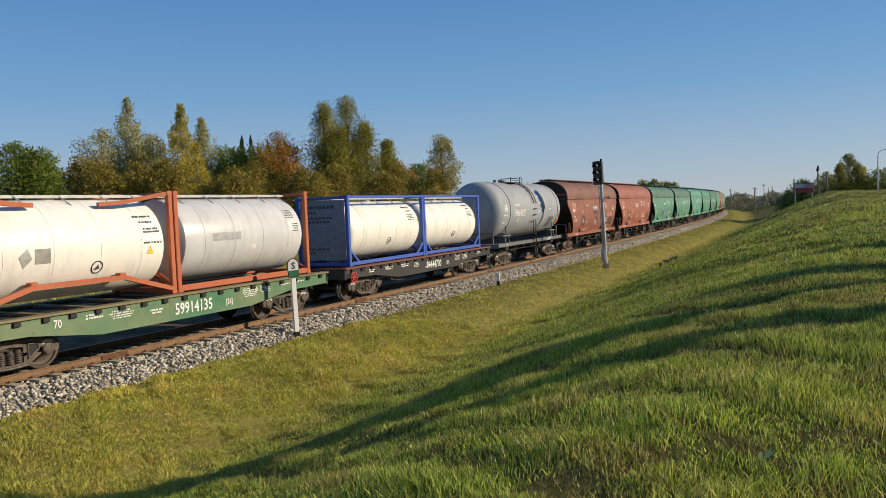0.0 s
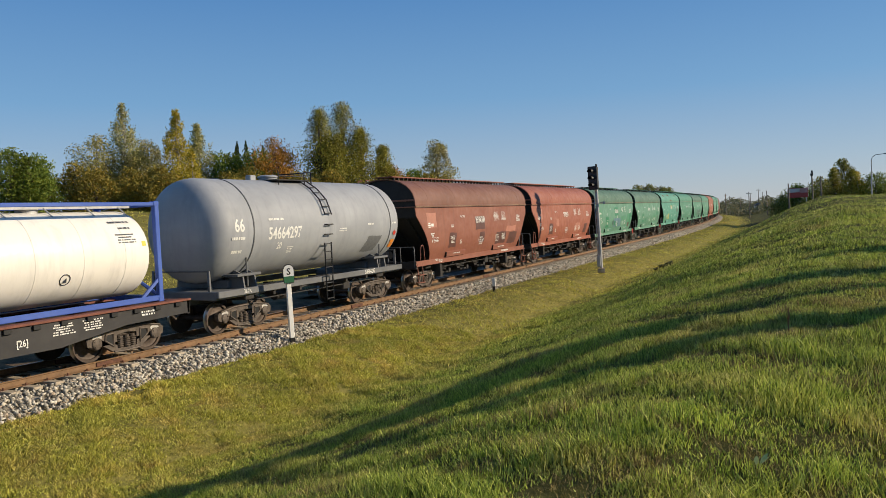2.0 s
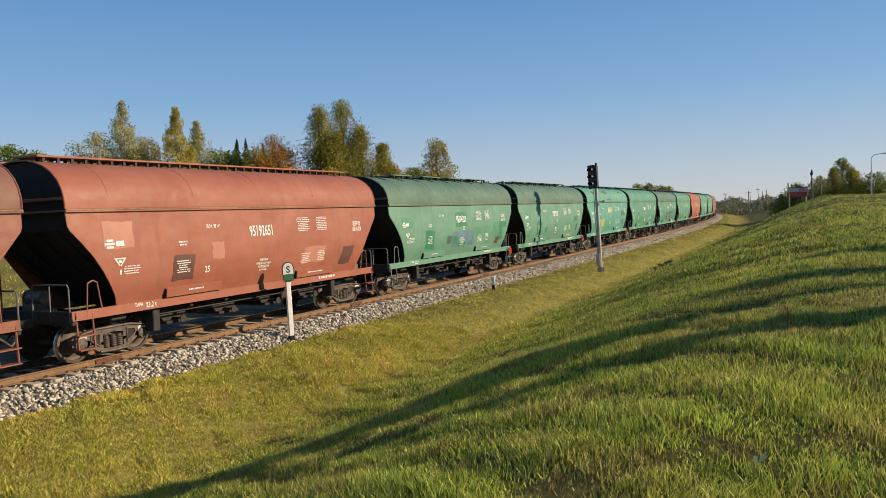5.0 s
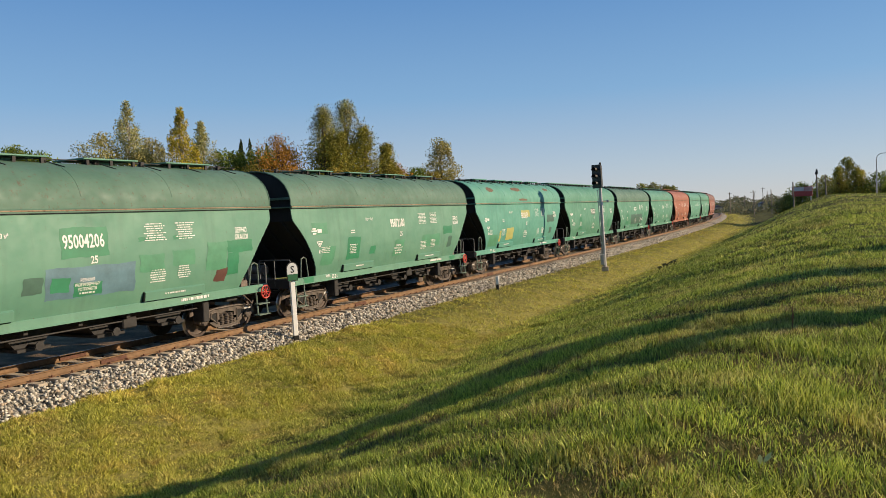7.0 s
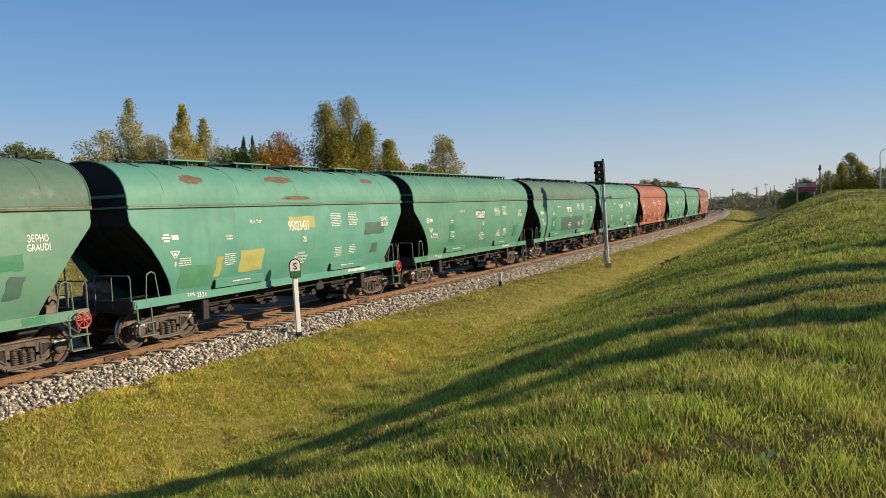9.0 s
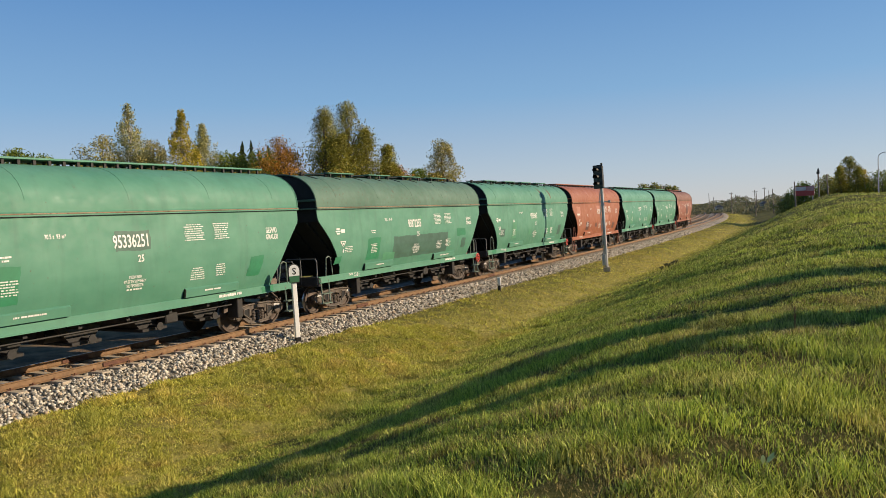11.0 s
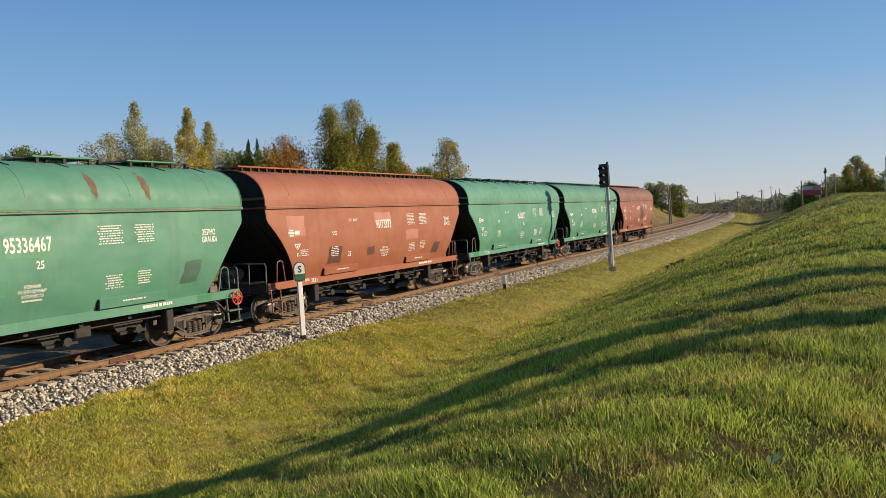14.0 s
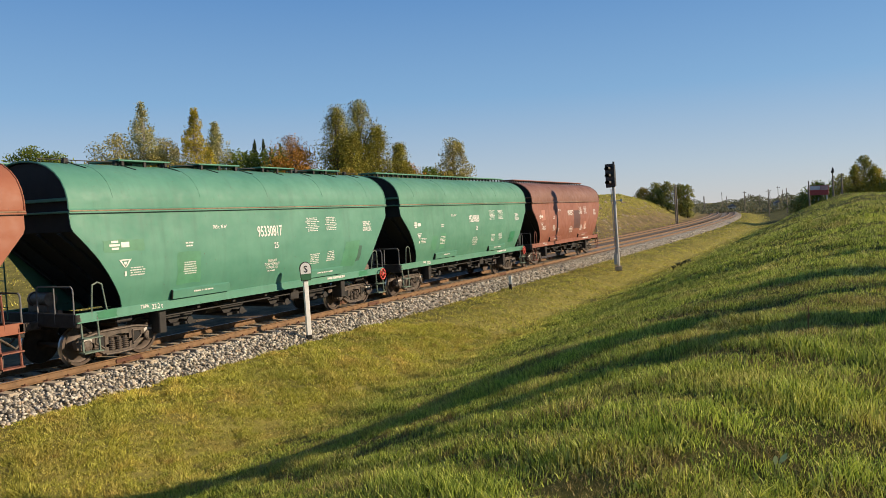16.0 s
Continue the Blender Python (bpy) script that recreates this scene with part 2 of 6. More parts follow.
    def prism(self, outline, x0, x1, plane="yz", mat=0):
        """An outline in a plane, pushed from x0 to x1 along the third axis."""
        n = len(outline)
        put = {"yz": lambda u, w, x: (x, u, w), "xz": lambda u, w, x: (u, x, w), "xy": lambda u, w, x: (u, w, x)}[plane]
        V = [put(u, w, x0) for u, w in outline] + [put(u, w, x1) for u, w in outline]
        F = [(i, (i + 1) % n, n + (i + 1) % n, n + i) for i in range(n)] + [tuple(range(n))[::-1], tuple(range(n, 2 * n))]
        return self.add(V, F, mat)

    def plate(self, outer, inner, x0, x1, mat=0):
        """A plate with a hole, both outlines with the same count, in the yz plane."""
        n = len(outer)
        V = [(x, u, w) for x in (x0, x1) for o in (outer, inner) for u, w in o]
        F = []
        for i in range(n):
            j = (i + 1) % n
            F += [(i, j, n + j, n + i), (2 * n + i, 3 * n + i, 3 * n + j, 2 * n + j), (i, 2 * n + i, 2 * n + j, j), (n + i, n + j, 3 * n + j, 3 * n + i)]
        return self.add(V, F, mat)

    def sheet(self, rows, mat=0):
        """A grid of points, row by row."""
        w = len(rows[0])
        V = [p for r in rows for p in r]
        F = [(i * w + j, i * w + j + 1, (i + 1) * w + j + 1, (i + 1) * w + j) for i in range(len(rows) - 1) for j in range(w - 1)]
        return self.add(V, F, mat)

    def mesh(self, name, mats, smooth=35):
        me = bpy.data.meshes.new(name)
        me.from_pydata(self.v, [], self.f)
        for m in mats if isinstance(mats, (list, tuple)) else [mats]:
            me.materials.append(m)
        bm = bmesh.new()
        bm.from_mesh(me)
        bmesh.ops.recalc_face_normals(bm, faces=bm.faces)
        bm.to_mesh(me)
        bm.free()
        if len(me.polygons) == len(self.m):
            me.polygons.foreach_set("material_index", self.m)
        if smooth:
            me.polygons.foreach_set("use_smooth", [True] * len(me.polygons))
            me.set_sharp_from_angle(angle=radians(smooth))
        me.update()
        return me


def part(name, shape, mats, parent=None, label="", at=None, smooth=35):
    me = shape.mesh(name, mats, smooth) if isinstance(shape, Shape) else shape
    ob = new(name, me)
    ob.parent = parent
    if at is not None:
        ob.matrix_basis = at
    if label:
        ob["label"] = label
    return ob


def thing(name, label, category, group="", kind="", at=None):
    ob = new(name)
    ob.empty_display_size = 0.3
    if at is not None:
        ob.matrix_basis = at
    return tagged(ob, label, category, group, kind)


_glyphs = {}


def letters(text, size):
    """Flat letters in the built-in font as (verts, faces) in metres, centred; v is up."""
    if text not in _glyphs:
        cu = bpy.data.curves.new("letters", "FONT")
        cu.body, cu.size, cu.align_x, cu.align_y, cu.resolution_u = text, 1.0, "CENTER", "CENTER", 2
        cu.offset = 0.018
        ob = new("letters", cu)
        bpy.context.view_layer.update()
        me = bpy.data.meshes.new_from_object(ob.evaluated_get(bpy.context.evaluated_depsgraph_get()))
        _glyphs[text] = ([(v.co.x, v.co.y) for v in me.vertices], [tuple(p.vertices) for p in me.polygons])
        bpy.data.objects.remove(ob)
        bpy.data.curves.remove(cu)
        bpy.data.meshes.remove(me)
    V, F = _glyphs[text]
    return [(u * size, w * size) for u, w in V], F


# ---------------------------------------------------------------- the line and the land
TRACK_X, BEND_START, BEND_EASE, BEND = -17.456, 20.2, 78.4, 0.00071
_s = np.arange(-80, 900, 0.5)
_th = np.cumsum(BEND * np.clip((_s - BEND_START) / BEND_EASE, 0, 1)) * 0.5
_tx = TRACK_X - np.cumsum(np.sin(_th)) * 0.5
_ty = -80 + np.cumsum(np.cos(_th)) * 0.5


def rail_at(s, off=0.0):
    """Place and heading on the line, s metres along it, off metres to its camera side."""
    x, y, a = np.interp(s, _s, _tx), np.interp(s, _s, _ty), np.interp(s, _s, _th)
    return x + np.cos(a) * off, y + np.sin(a) * off, a


def lateral(x, y):
    return (x - np.interp(y, _ty, _tx)) * np.cos(np.interp(y, _ty, _th))


def ease(v):
    v = np.clip(v, 0, 1)
    return v * v * (3 - 2 * v)


def wavy(x, y, scale, seed=0.0):
    a = np.sin(x / scale + 1.7 * seed) * np.cos(y / scale * 1.13 + seed) + 0.5 * np.sin((x * 0.6 + y * 0.9) / scale * 2.3 + seed)
    return a + 0.35 * np.sin((x * 1.1 - y * 0.7) / scale * 4.1 + 2 * seed)


def height(x, y):
    """Height of the ground."""
    x, y = np.asarray(x, float), np.asarray(y, float)
    u = lateral(x, y)
    near = np.interp(u, [-60, -9.5, -8, -3, 0, 2.0, 2.5, 4.5, 6.4, 7.4, 60], [-0.3, -0.3, -0.5, -0.62, -0.62, -0.62, -0.57, -0.63, -1.08, -1.10, -1.10])
    top = np.interp(y, [-30, 0, 12, 30, 50, 80, 120, 170, 260], [1.9, 1.78, 2.1, 2.8, 3.2, 3.45, 2.6, 1.3, 0.3])
    rel = np.clip((u - 6.6) / np.interp(y, [0, 20, 60, 110, 170], [9.6, 11.5, 12.0, 11.0, 18.0]), 0, 1)
    bank = (0.45 * rel + 0.55 * ease(rel)) * (top + 1.12)
    far_fall = -ease((np.hypot(x, y) - 300) / 500) * 3
    rise = np.interp(y, [20, 70, 100, 150, 180, 240], [0.0, 0.3, 1.15, 1.50, 1.15, 0.0])
    left = ease((-u - 8.5) / 11) * (0.9 + 3.4 * rise) + ease((-u - 16) / 34) * (4.4 - 3.0 * rise) * np.interp(y, [0, 180, 320], [1, 1, 0.2])
    z = near + bank + left + far_fall
    rough = np.where(np.abs(u) < 2.6, 0.0, 1.0)
    return z + rough * (0.035 * wavy(x, y, 1.3, 1) + 0.012 * wavy(x, y, 0.37, 2) + 0.10 * ease((np.abs(u) - 7) / 6) * wavy(x, y, 4.7, 3))


def ground_z(x, y):
    return float(height(x, y))


def ground_mat():
    m, nt, b = shader("meadow_soil_and_turf", 0.95, 0.0, 0.1)
    dry = nt.nodes.new("ShaderNodeAttribute")
    dry.attribute_name = "dryness"
    n1 = noise_tex(nt, 0.45, (1, 1, 1), 6, 0.65, True)
    n2 = noise_tex(nt, 5.0, (1, 1, 1), 8, 0.75, True)
    turf = mix(nt, ramp(nt, n1, [(0.35, (0,)), (0.68, (1,))]), (0.032, 0.038, 0.011), (0.11, 0.105, 0.026))
    straw = mix(nt, ramp(nt, n2, [(0.35, (0,)), (0.7, (1,))]), (0.18, 0.165, 0.040), (0.41, 0.345, 0.10))
    add = nt.nodes.new("ShaderNodeMath")
    add.operation = "ADD"
    nt.links.new(dry.outputs["Fac"], add.inputs[0])
    nt.links.new(ramp(nt, noise_tex(nt, 1.1, (1, 1, 1), 6, 0.7, True), [(0.3, (0,)), (0.75, (0.5,))]), add.inputs[1])
    col = mix(nt, ramp(nt, add.outputs[0], [(0.3, (0,)), (1.0, (1,))]), turf, straw)
    col = mix(nt, ramp(nt, n2, [(0.30, (0.8,)), (0.48, (0,))]), col, (0.035, 0.03, 0.014))
    soil = nt.nodes.new("ShaderNodeAttribute")
    soil.attribute_name = "soil"
    col = mix(nt, soil.outputs["Fac"], col, mix(nt, ramp(nt, noise_tex(nt, 0.8, (1, 1, 1), 7, 0.7, True), [(0.4, (0,)), (0.62, (1,))]), (0.055, 0.043, 0.032), (0.22, 0.14, 0.085)))
    nt.links.new(col, b.inputs["Base Color"])
    bump(nt, b, n2, 0.9, 0.05)
    return m


GROUND = ground_mat()


def build_ground():
    xs = np.concatenate([[-2600, -1500, -900, -600, -420, -300, -220, -160, -125], np.arange(-100, -30, 2.5), np.arange(-30, -20, 0.8),
                         np.arange(-20, 6, 0.3), np.arange(6, 16, 1.0), [18, 22, 28, 36, 50, 75, 110, 170, 260, 420, 800, 1500, 2600]])
    ys = np.concatenate([[-900, -300, -100, -40, -20, -10], np.arange(-5, 40, 0.35), np.arange(40, 90, 1.0), np.arange(90, 180, 2.5),
                         np.arange(180, 320, 8), [330, 360, 400, 460, 540, 640, 800, 1000, 1300, 1700, 2300, 3000, 4000]])
    X, Y = np.meshgrid(xs, ys)
    Z = height(X, Y)
    me = bpy.data.meshes.new("ground")
    w, n = len(xs), len(ys)
    co = np.stack([X, Y, Z], -1).reshape(-1, 3)
    i = (np.arange(n - 1)[:, None] * w + np.arange(w - 1)[None]).ravel()
    faces = np.stack([i, i + 1, i + w + 1, i + w], 1)
    me.from_pydata(co.tolist(), [], faces.tolist())
    u = lateral(X, Y).ravel()
    d = np.interp(u, [-14, -9, -6, 0, 2.2, 3.6, 5.6, 6.4, 7.0, 8.5, 20], [0.45, 0.75, 0.7, 0.5, 0.35, 0.4, 0.62, 0.8, 0.45, 0.12, 0.12])
    me.attributes.new("dryness", "FLOAT", "POINT").data.foreach_set("value", d)
    me.attributes.new("soil", "FLOAT", "POINT").data.foreach_set("value", np.maximum(np.interp(u, [-11, -8.5, -2, 1.5, 2.6], [0.0, 0.85, 1.0, 1.0, 0.0]), np.interp(u, [-15.0, -12.8, -9.5, -8.5], [0.0, 0.7, 0.8, 0.0]) * np.interp(Y.ravel(), [55, 75, 160, 190], [0, 1, 1, 0])))
    me.materials.append(GROUND)
    me.polygons.foreach_set("use_smooth", [True] * len(me.polygons))
    ob = new("ground", me)
    tagged(ob, "mown grass bank and ditch, partly dry and straw-coloured", "ground", kind="structure")


build_ground()


# ---------------------------------------------------------------- wagons
P_HOP, P_TANK, P_FLAT = 14.72, 12.02, 14.62


def text_on(parent, text, y, z, size, surf, mat, off=0.006, wide=0.8, name="lettering", label=""):
    """Letters on a wagon's camera side; reading direction runs to +y."""
    V, F = letters(text, size * 1.35)
    sh = Shape()
    sh.add([(surf(z + w) + off, y + u * wide, z + w) for u, w in V], F)
    return part(name, sh, mat, parent, label, smooth=0)


def patch_on(parent, y0, y1, z0, z1, surf, mat, off=0.004, skew=0.0, name="paint_patch", label=""):
    nz, ny = max(4, int(abs(z1 - z0) / 0.08) + 2), max(4, int(abs(y1 - y0) / 0.10) + 2)
    rag = 0.0 if name != "paint_patch" else 1.0
    ph = 5.3 * y0 + 3.1 * z0
    sh = Shape()
    rows = []
    for v in np.linspace(0, 1, nz):
        row = []
        left = rag * (0.015 * math.sin(9 * v + ph) + 0.007 * math.sin(31 * v + 2 * ph))
        right = rag * (0.015 * math.sin(8 * v + 1.7 * ph) + 0.007 * math.sin(27 * v + ph))
        for u in np.linspace(0, 1, ny):
            low = rag * (0.013 * math.sin(7 * u * (y1 - y0) + ph) + 0.006 * math.sin(23 * u * (y1 - y0) + 3 * ph))
            high = rag * (0.013 * math.sin(6 * u * (y1 - y0) + 2.2 * ph) + 0.006 * math.sin(25 * u * (y1 - y0) + ph))
            z = z0 + low + v * (z1 - z0 + high - low)
            row.append((surf(z) + off, y0 + left + u * (y1 - y0 + right - left) + skew * v, z))
        rows.append(row)
    sh.sheet(rows)
    return part(name, sh, mat, parent, label)


def blob_on(parent, y, z, ry, rz, surf, mat, off=0.005, seed=0, name="rust_patch"):
    """An uneven rounded patch on the camera side."""
    rnd = random.Random(seed)
    sh = Shape()
    n, rings = 22, 5
    edge = [0.75 + 0.4 * rnd.random() for _ in range(n)]
    rows = []
    for k in range(rings + 1):
        rows.append([(surf(z + rz * edge[i % n] * k / rings * math.sin(2 * math.pi * i / n)) + off, y + ry * edge[i % n] * k / rings * math.cos(2 * math.pi * i / n), z + rz * edge[i % n] * k / rings * math.sin(2 * math.pi * i / n)) for i in range(n + 1)])
    sh.sheet(rows)
    return part(name, sh, mat, parent, "bare rusty patch")


def bars_on(parent, y, z, wide, lines, surf, mat, pitch=0.075, thick=0.042, off=0.007, ragged=0.3, name="small_print", seed=0):
    """Writing too small to read: rows of short bars."""
    rnd = random.Random(seed * 77 + int(y * 100) + int(z * 31))
    sh = Shape()
    if lines > 2:
        lines, pitch, thick = int(lines * 1.35), pitch * 0.76, thick * 0.66
    for i in range(lines):
        zz = z - i * pitch
        w = wide * (1 - ragged * rnd.random())
        a = y - w / 2
        while a < y + w / 2 - 0.03:
            b = min(y + w / 2, a + rnd.uniform(0.02, 0.075))
            sh.add([(surf(zz) + off, a, zz), (surf(zz) + off, b, zz), (surf(zz + thick) + off, b, zz + thick), (surf(zz + thick) + off, a, zz + thick)], [(0, 1, 2, 3)])
            a = b + rnd.choice((0.012, 0.012, 0.012, 0.04))
    ob = part(name, sh, mat, parent, smooth=0)
    ob["kind"] = "stuff"
    return ob


_cache = {}


def cached(key, make):
    if key not in _cache:
        _cache[key] = make()
    return _cache[key]


def wheelset_mesh():
    sh = Shape()
    sh.cyl((-1.05, 0, 0), (1.05, 0, 0), 0.075, n=10, mat=0)
    for sx in (-1, 1):
        a = 0.70 * sx
        prof = [(a - 0.01 * sx, 0.10), (a, 0.17), (a + 0.02 * sx, 0.30), (a - 0.01 * sx, 0.40), (a - 0.02 * sx, 0.492), (a + 0.012 * sx, 0.508), (a + 0.035 * sx, 0.485),
                (a + 0.115 * sx, 0.476), (a + 0.118 * sx, 0.405), (a + 0.075 * sx, 0.395), (a + 0.055 * sx, 0.30), (a + 0.10 * sx, 0.17), (a + 0.14 * sx, 0.16), (a + 0.14 * sx, 0.07)]
        mats = [0, 0, 0, 0, 1, 1, 1, 0, 0, 0, 0, 0, 0]
        sh.lathe(prof, 28, "x", mats=mats)
        for k in range(3):     # balance marks cast in the disc
            b = 2 * math.pi * k / 3
            sh.cyl((a + 0.055 * sx, 0.25 * math.cos(b), 0.25 * math.sin(b)), (a + 0.075 * sx, 0.25 * math.cos(b), 0.25 * math.sin(b)), 0.035, n=6)
    return sh.mesh("wheelset", [WHEEL, TREAD])


def side_frame_mesh():
    """Cast bogie side: arched beam with two windows and a spring opening."""
    sh = Shape()
    out = [(-1.22, 0.62), (-1.10, 0.70), (-0.55, 0.80), (0.0, 0.83), (0.55, 0.80), (1.10, 0.70), (1.22, 0.62), (1.20, 0.44), (1.06, 0.40), (1.06, 0.56),
           (0.80, 0.56), (0.74, 0.40), (0.42, 0.19), (0.0, 0.17), (-0.42, 0.19), (-0.74, 0.40), (-0.80, 0.56), (-1.06, 0.56), (-1.06, 0.40), (-1.20, 0.44)]
    inn = [(-0.31, 0.50), (-0.31, 0.56), (-0.31, 0.62), (0.0, 0.66), (0.31, 0.62), (0.31, 0.60), (0.31, 0.56), (0.31, 0.52), (0.31, 0.48), (0.31, 0.44),
           (0.31, 0.40), (0.31, 0.34), (0.31, 0.27), (0.0, 0.26), (-0.31, 0.27), (-0.31, 0.32), (-0.31, 0.36), (-0.31, 0.40), (-0.31, 0.44), (-0.31, 0.47)]
    sh.plate(out, inn, -0.07, 0.07)
    for s in (-1, 1):
        # rims round the triangular windows, raised from the casting
        tri = [(s * 0.42, 0.68), (s * 0.66, 0.66), (s * 0.68, 0.52), (s * 0.42, 0.34)]
        sh.tube([(0.075, *p) for p in tri + tri[:1]], 0.025, 6)
        # flat black plates stand for the shaded window openings; nothing is cut out
        sh.prism([(s * 0.45, 0.65), (s * 0.63, 0.63), (s * 0.65, 0.53), (s * 0.45, 0.38)], 0.071, 0.074, mat=1)
        sh.prism([(s * 0.84, 0.70), (s * 1.02, 0.685), (s * 1.07, 0.63), (s * 0.98, 0.60), (s * 0.86, 0.63), (s * 0.79, 0.58), (s * 0.77, 0.66)], 0.071, 0.076, mat=2)
    sh.tube([(0.08, -0.42, 0.20), (0.08, 0, 0.18), (0.08, 0.42, 0.20)], 0.03, 6)
    sh.tube([(0.08, -1.1, 0.69), (0.08, -0.5, 0.79), (0.08, 0.5, 0.79), (0.08, 1.1, 0.69)], 0.03, 6)
    return sh.mesh("side_frame", [DIRTY, BLACK, SMUDGE])


def spring_mesh():
    sh = Shape()
    for k in range(5):
        z = 0.29 + 0.05 * k
        sh.lathe([(z, 0.085), (z + 0.012, 0.098), (z + 0.026, 0.098), (z + 0.036, 0.085)], 12, "z")
    sh.cyl((0, 0, 0.27), (0, 0, 0.58), 0.07, n=10)
    return sh.mesh("spring", [DIRTY])


def axle_box_mesh():
    sh = Shape()
    sh.lathe([(-0.08, 0.02), (-0.08, 0.15), (0.07, 0.155), (0.10, 0.135), (0.115, 0.09), (0.115, 0.0)], 16, "x")
    sh.box(-0.10, 0.06, -0.16, 0.16, 0.02, 0.17, 0.02)
    for k in range(4):
        b = math.pi / 4 + k * math.pi / 2
        sh.cyl((0.10, 0.10 * math.cos(b), 0.10 * math.sin(b)), (0.125, 0.10 * math.cos(b), 0.10 * math.sin(b)), 0.018, n=6)
    return sh.mesh("axle_box", [DIRTY])


def bolster_mesh():
    sh = Shape()
    sh.box(-1.0, 1.0, -0.22, 0.22, 0.55, 0.80, 0.04)
    sh.cyl((0, 0, 0.78), (0, 0, 0.95), 0.25, n=16)
    for s in (-1, 1):
        sh.cyl((-0.75, s * 0.36, 0.38), (0.75, s * 0.36, 0.38), 0.05, n=8)
        for x in (-0.76, 0.76):
            sh.prism([(s * 0.40, 0.25), (s * 0.47, 0.32), (s * 0.47, 0.62), (s * 0.41, 0.66)], x - 0.04, x + 0.04)
    return sh.mesh("bogie", [DIRTY])


WHEELSETS = []      # turning parts, keyed in motions()


def bogie(parent, y):
    b = part("bogie", cached("bolster", bolster_mesh), None, parent, at=pose(0, y, 0))
    for s in (-1, 1):
        ws = part("wheelset", cached("wheelset", wheelset_mesh), None, b, "steel wheelset with bright worn treads", at=pose(0, s * 0.925, 0.4785))
        WHEELSETS.append((ws, s * 0.925))
        for x in (-1, 1):
            part("axle_box", cached("axle_box", axle_box_mesh), None, b, at=pose(x * 1.03, s * 0.925, 0.4785, 0, 0, 0 if x > 0 else 180))
    for x in (-1, 1):
        part("side_frame", cached("side_frame", side_frame_mesh), None, b, at=pose(x * 1.03, 0, 0, 0, 0, 0 if x > 0 else 180))
        for dy, dx in ((-0.20, 0.0), (0.0, 0.02), (0.20, 0.0)):
            part("spring", cached("spring", spring_mesh), None, b, at=pose(x * (1.05 + dx), dy, 0))
    return b


def coupler_mesh():
    """Knuckle coupler, pointing to +y from the end beam, with hoses."""
    sh = Shape()
    sh.box(-0.10, 0.10, -0.1, 0.42, 0.95, 1.15, 0.03)
    sh.box(-0.22, 0.20, 0.36, 0.66, 0.90, 1.20, 0.06)
    sh.box(-0.24, -0.06, 0.60, 0.80, 0.93, 1.17, 0.05)
    sh.tube([(0.38, 0.02, 0.98), (0.40, 0.28, 0.78), (0.34, 0.5, 0.62), (0.26, 0.66, 0.72)], 0.028, 8)
    return sh.mesh("coupler", [DIRTY])


def couplers(parent, half, lip):
    for s in (-1, 1):
        part("coupler", cached("coupler", coupler_mesh), None, parent, at=pose(0, s * (half - lip), 0, 0, 0, 0 if s > 0 else 180))


# side of a grain hopper: half width at a height
_hz = [1.30, 1.40, 1.60, 1.90, 2.25, 2.65, 3.00, 3.35, 3.74]
_hx = [1.47, 1.50, 1.57, 1.65, 1.70, 1.715, 1.70, 1.67, 1.635]
_he = [5.40, 5.43, 5.50, 5.68, 5.90, 6.18, 6.48, 6.80, 6.82]


def hop_x(z):
    return float(np.interp(z, _hz, _hx))


def hop_end(z):
    return float(np.interp(z, _hz, _he))


def hopper_side(mat):
    sh = Shape()
    for s in (1,):
        for off in (0.0, -0.03):
            rows = []
            for z in np.linspace(1.30, 3.74, 23):
                e = hop_end(z)
                rows.append([(hop_x(z) + off, y, z) for y in np.linspace(-e, e, 21)])
            sh.sheet(rows)
        n = 21
        for k in range(22):      # close both ends between skin and lining
            a, b = k * n, (k + 1) * n
            o = 23 * n
            sh.f += [(a, b, b + o, a + o), (a + n - 1, b + n - 1, b + o + n - 1, a + o + n - 1)]
            sh.m += [0, 0]
    return sh.mesh("side_panel", [mat], 50)


_roof = [(1.70, 3.73), (1.70, 3.80), (1.655, 3.83), (1.655, 3.98), (1.635, 4.10), (1.575, 4.29), (1.45, 4.50), (1.25, 4.69), (0.98, 4.85), (0.66, 4.955), (0.33, 5.015), (0.0, 5.03)]


def roof_x(z):
    return float(np.interp(z, [p[1] for p in _roof], [p[0] for p in _roof]))


def hopper_roof(mat):
    sh = Shape()
    prof = _roof + [(-x, z) for x, z in _roof[-2::-1]]
    ys = [-6.84, -6.80] + list(np.linspace(-5.5, 5.5, 9)) + [6.80, 6.84]
    sh.sheet([[(x, y, z) for x, z in prof] for y in ys])
    for s in (-1, 1):
        # arched end wall, set back, with its lip
        low = [(x, z) for x, z in prof]
        # arch in near-black instead of roof paint, so its shade is coloured in
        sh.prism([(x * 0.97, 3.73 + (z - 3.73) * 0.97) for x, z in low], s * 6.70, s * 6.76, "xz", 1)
        sh.box(-1.62, 1.62, s * 6.66, s * 6.83, 4.02, 4.10, 0.01)
        sh.box(-1.66, 1.66, s * 6.66, s * 6.835, 3.74, 3.79, 0.01)
        sh.tube([(x, s * 6.83, z) for x, z in prof[2:-2]], 0.022, 6)
    for y in (-5.6, -2.75, 0.05, 2.85, 5.6):       # lapped sheet seams
        sh.tube([(x * 1.001, y, z + 0.002) for x, z in prof[4:-4]], 0.005, 4)
    return sh.mesh("roof", [mat, END_SHADE_GRIME], 30)


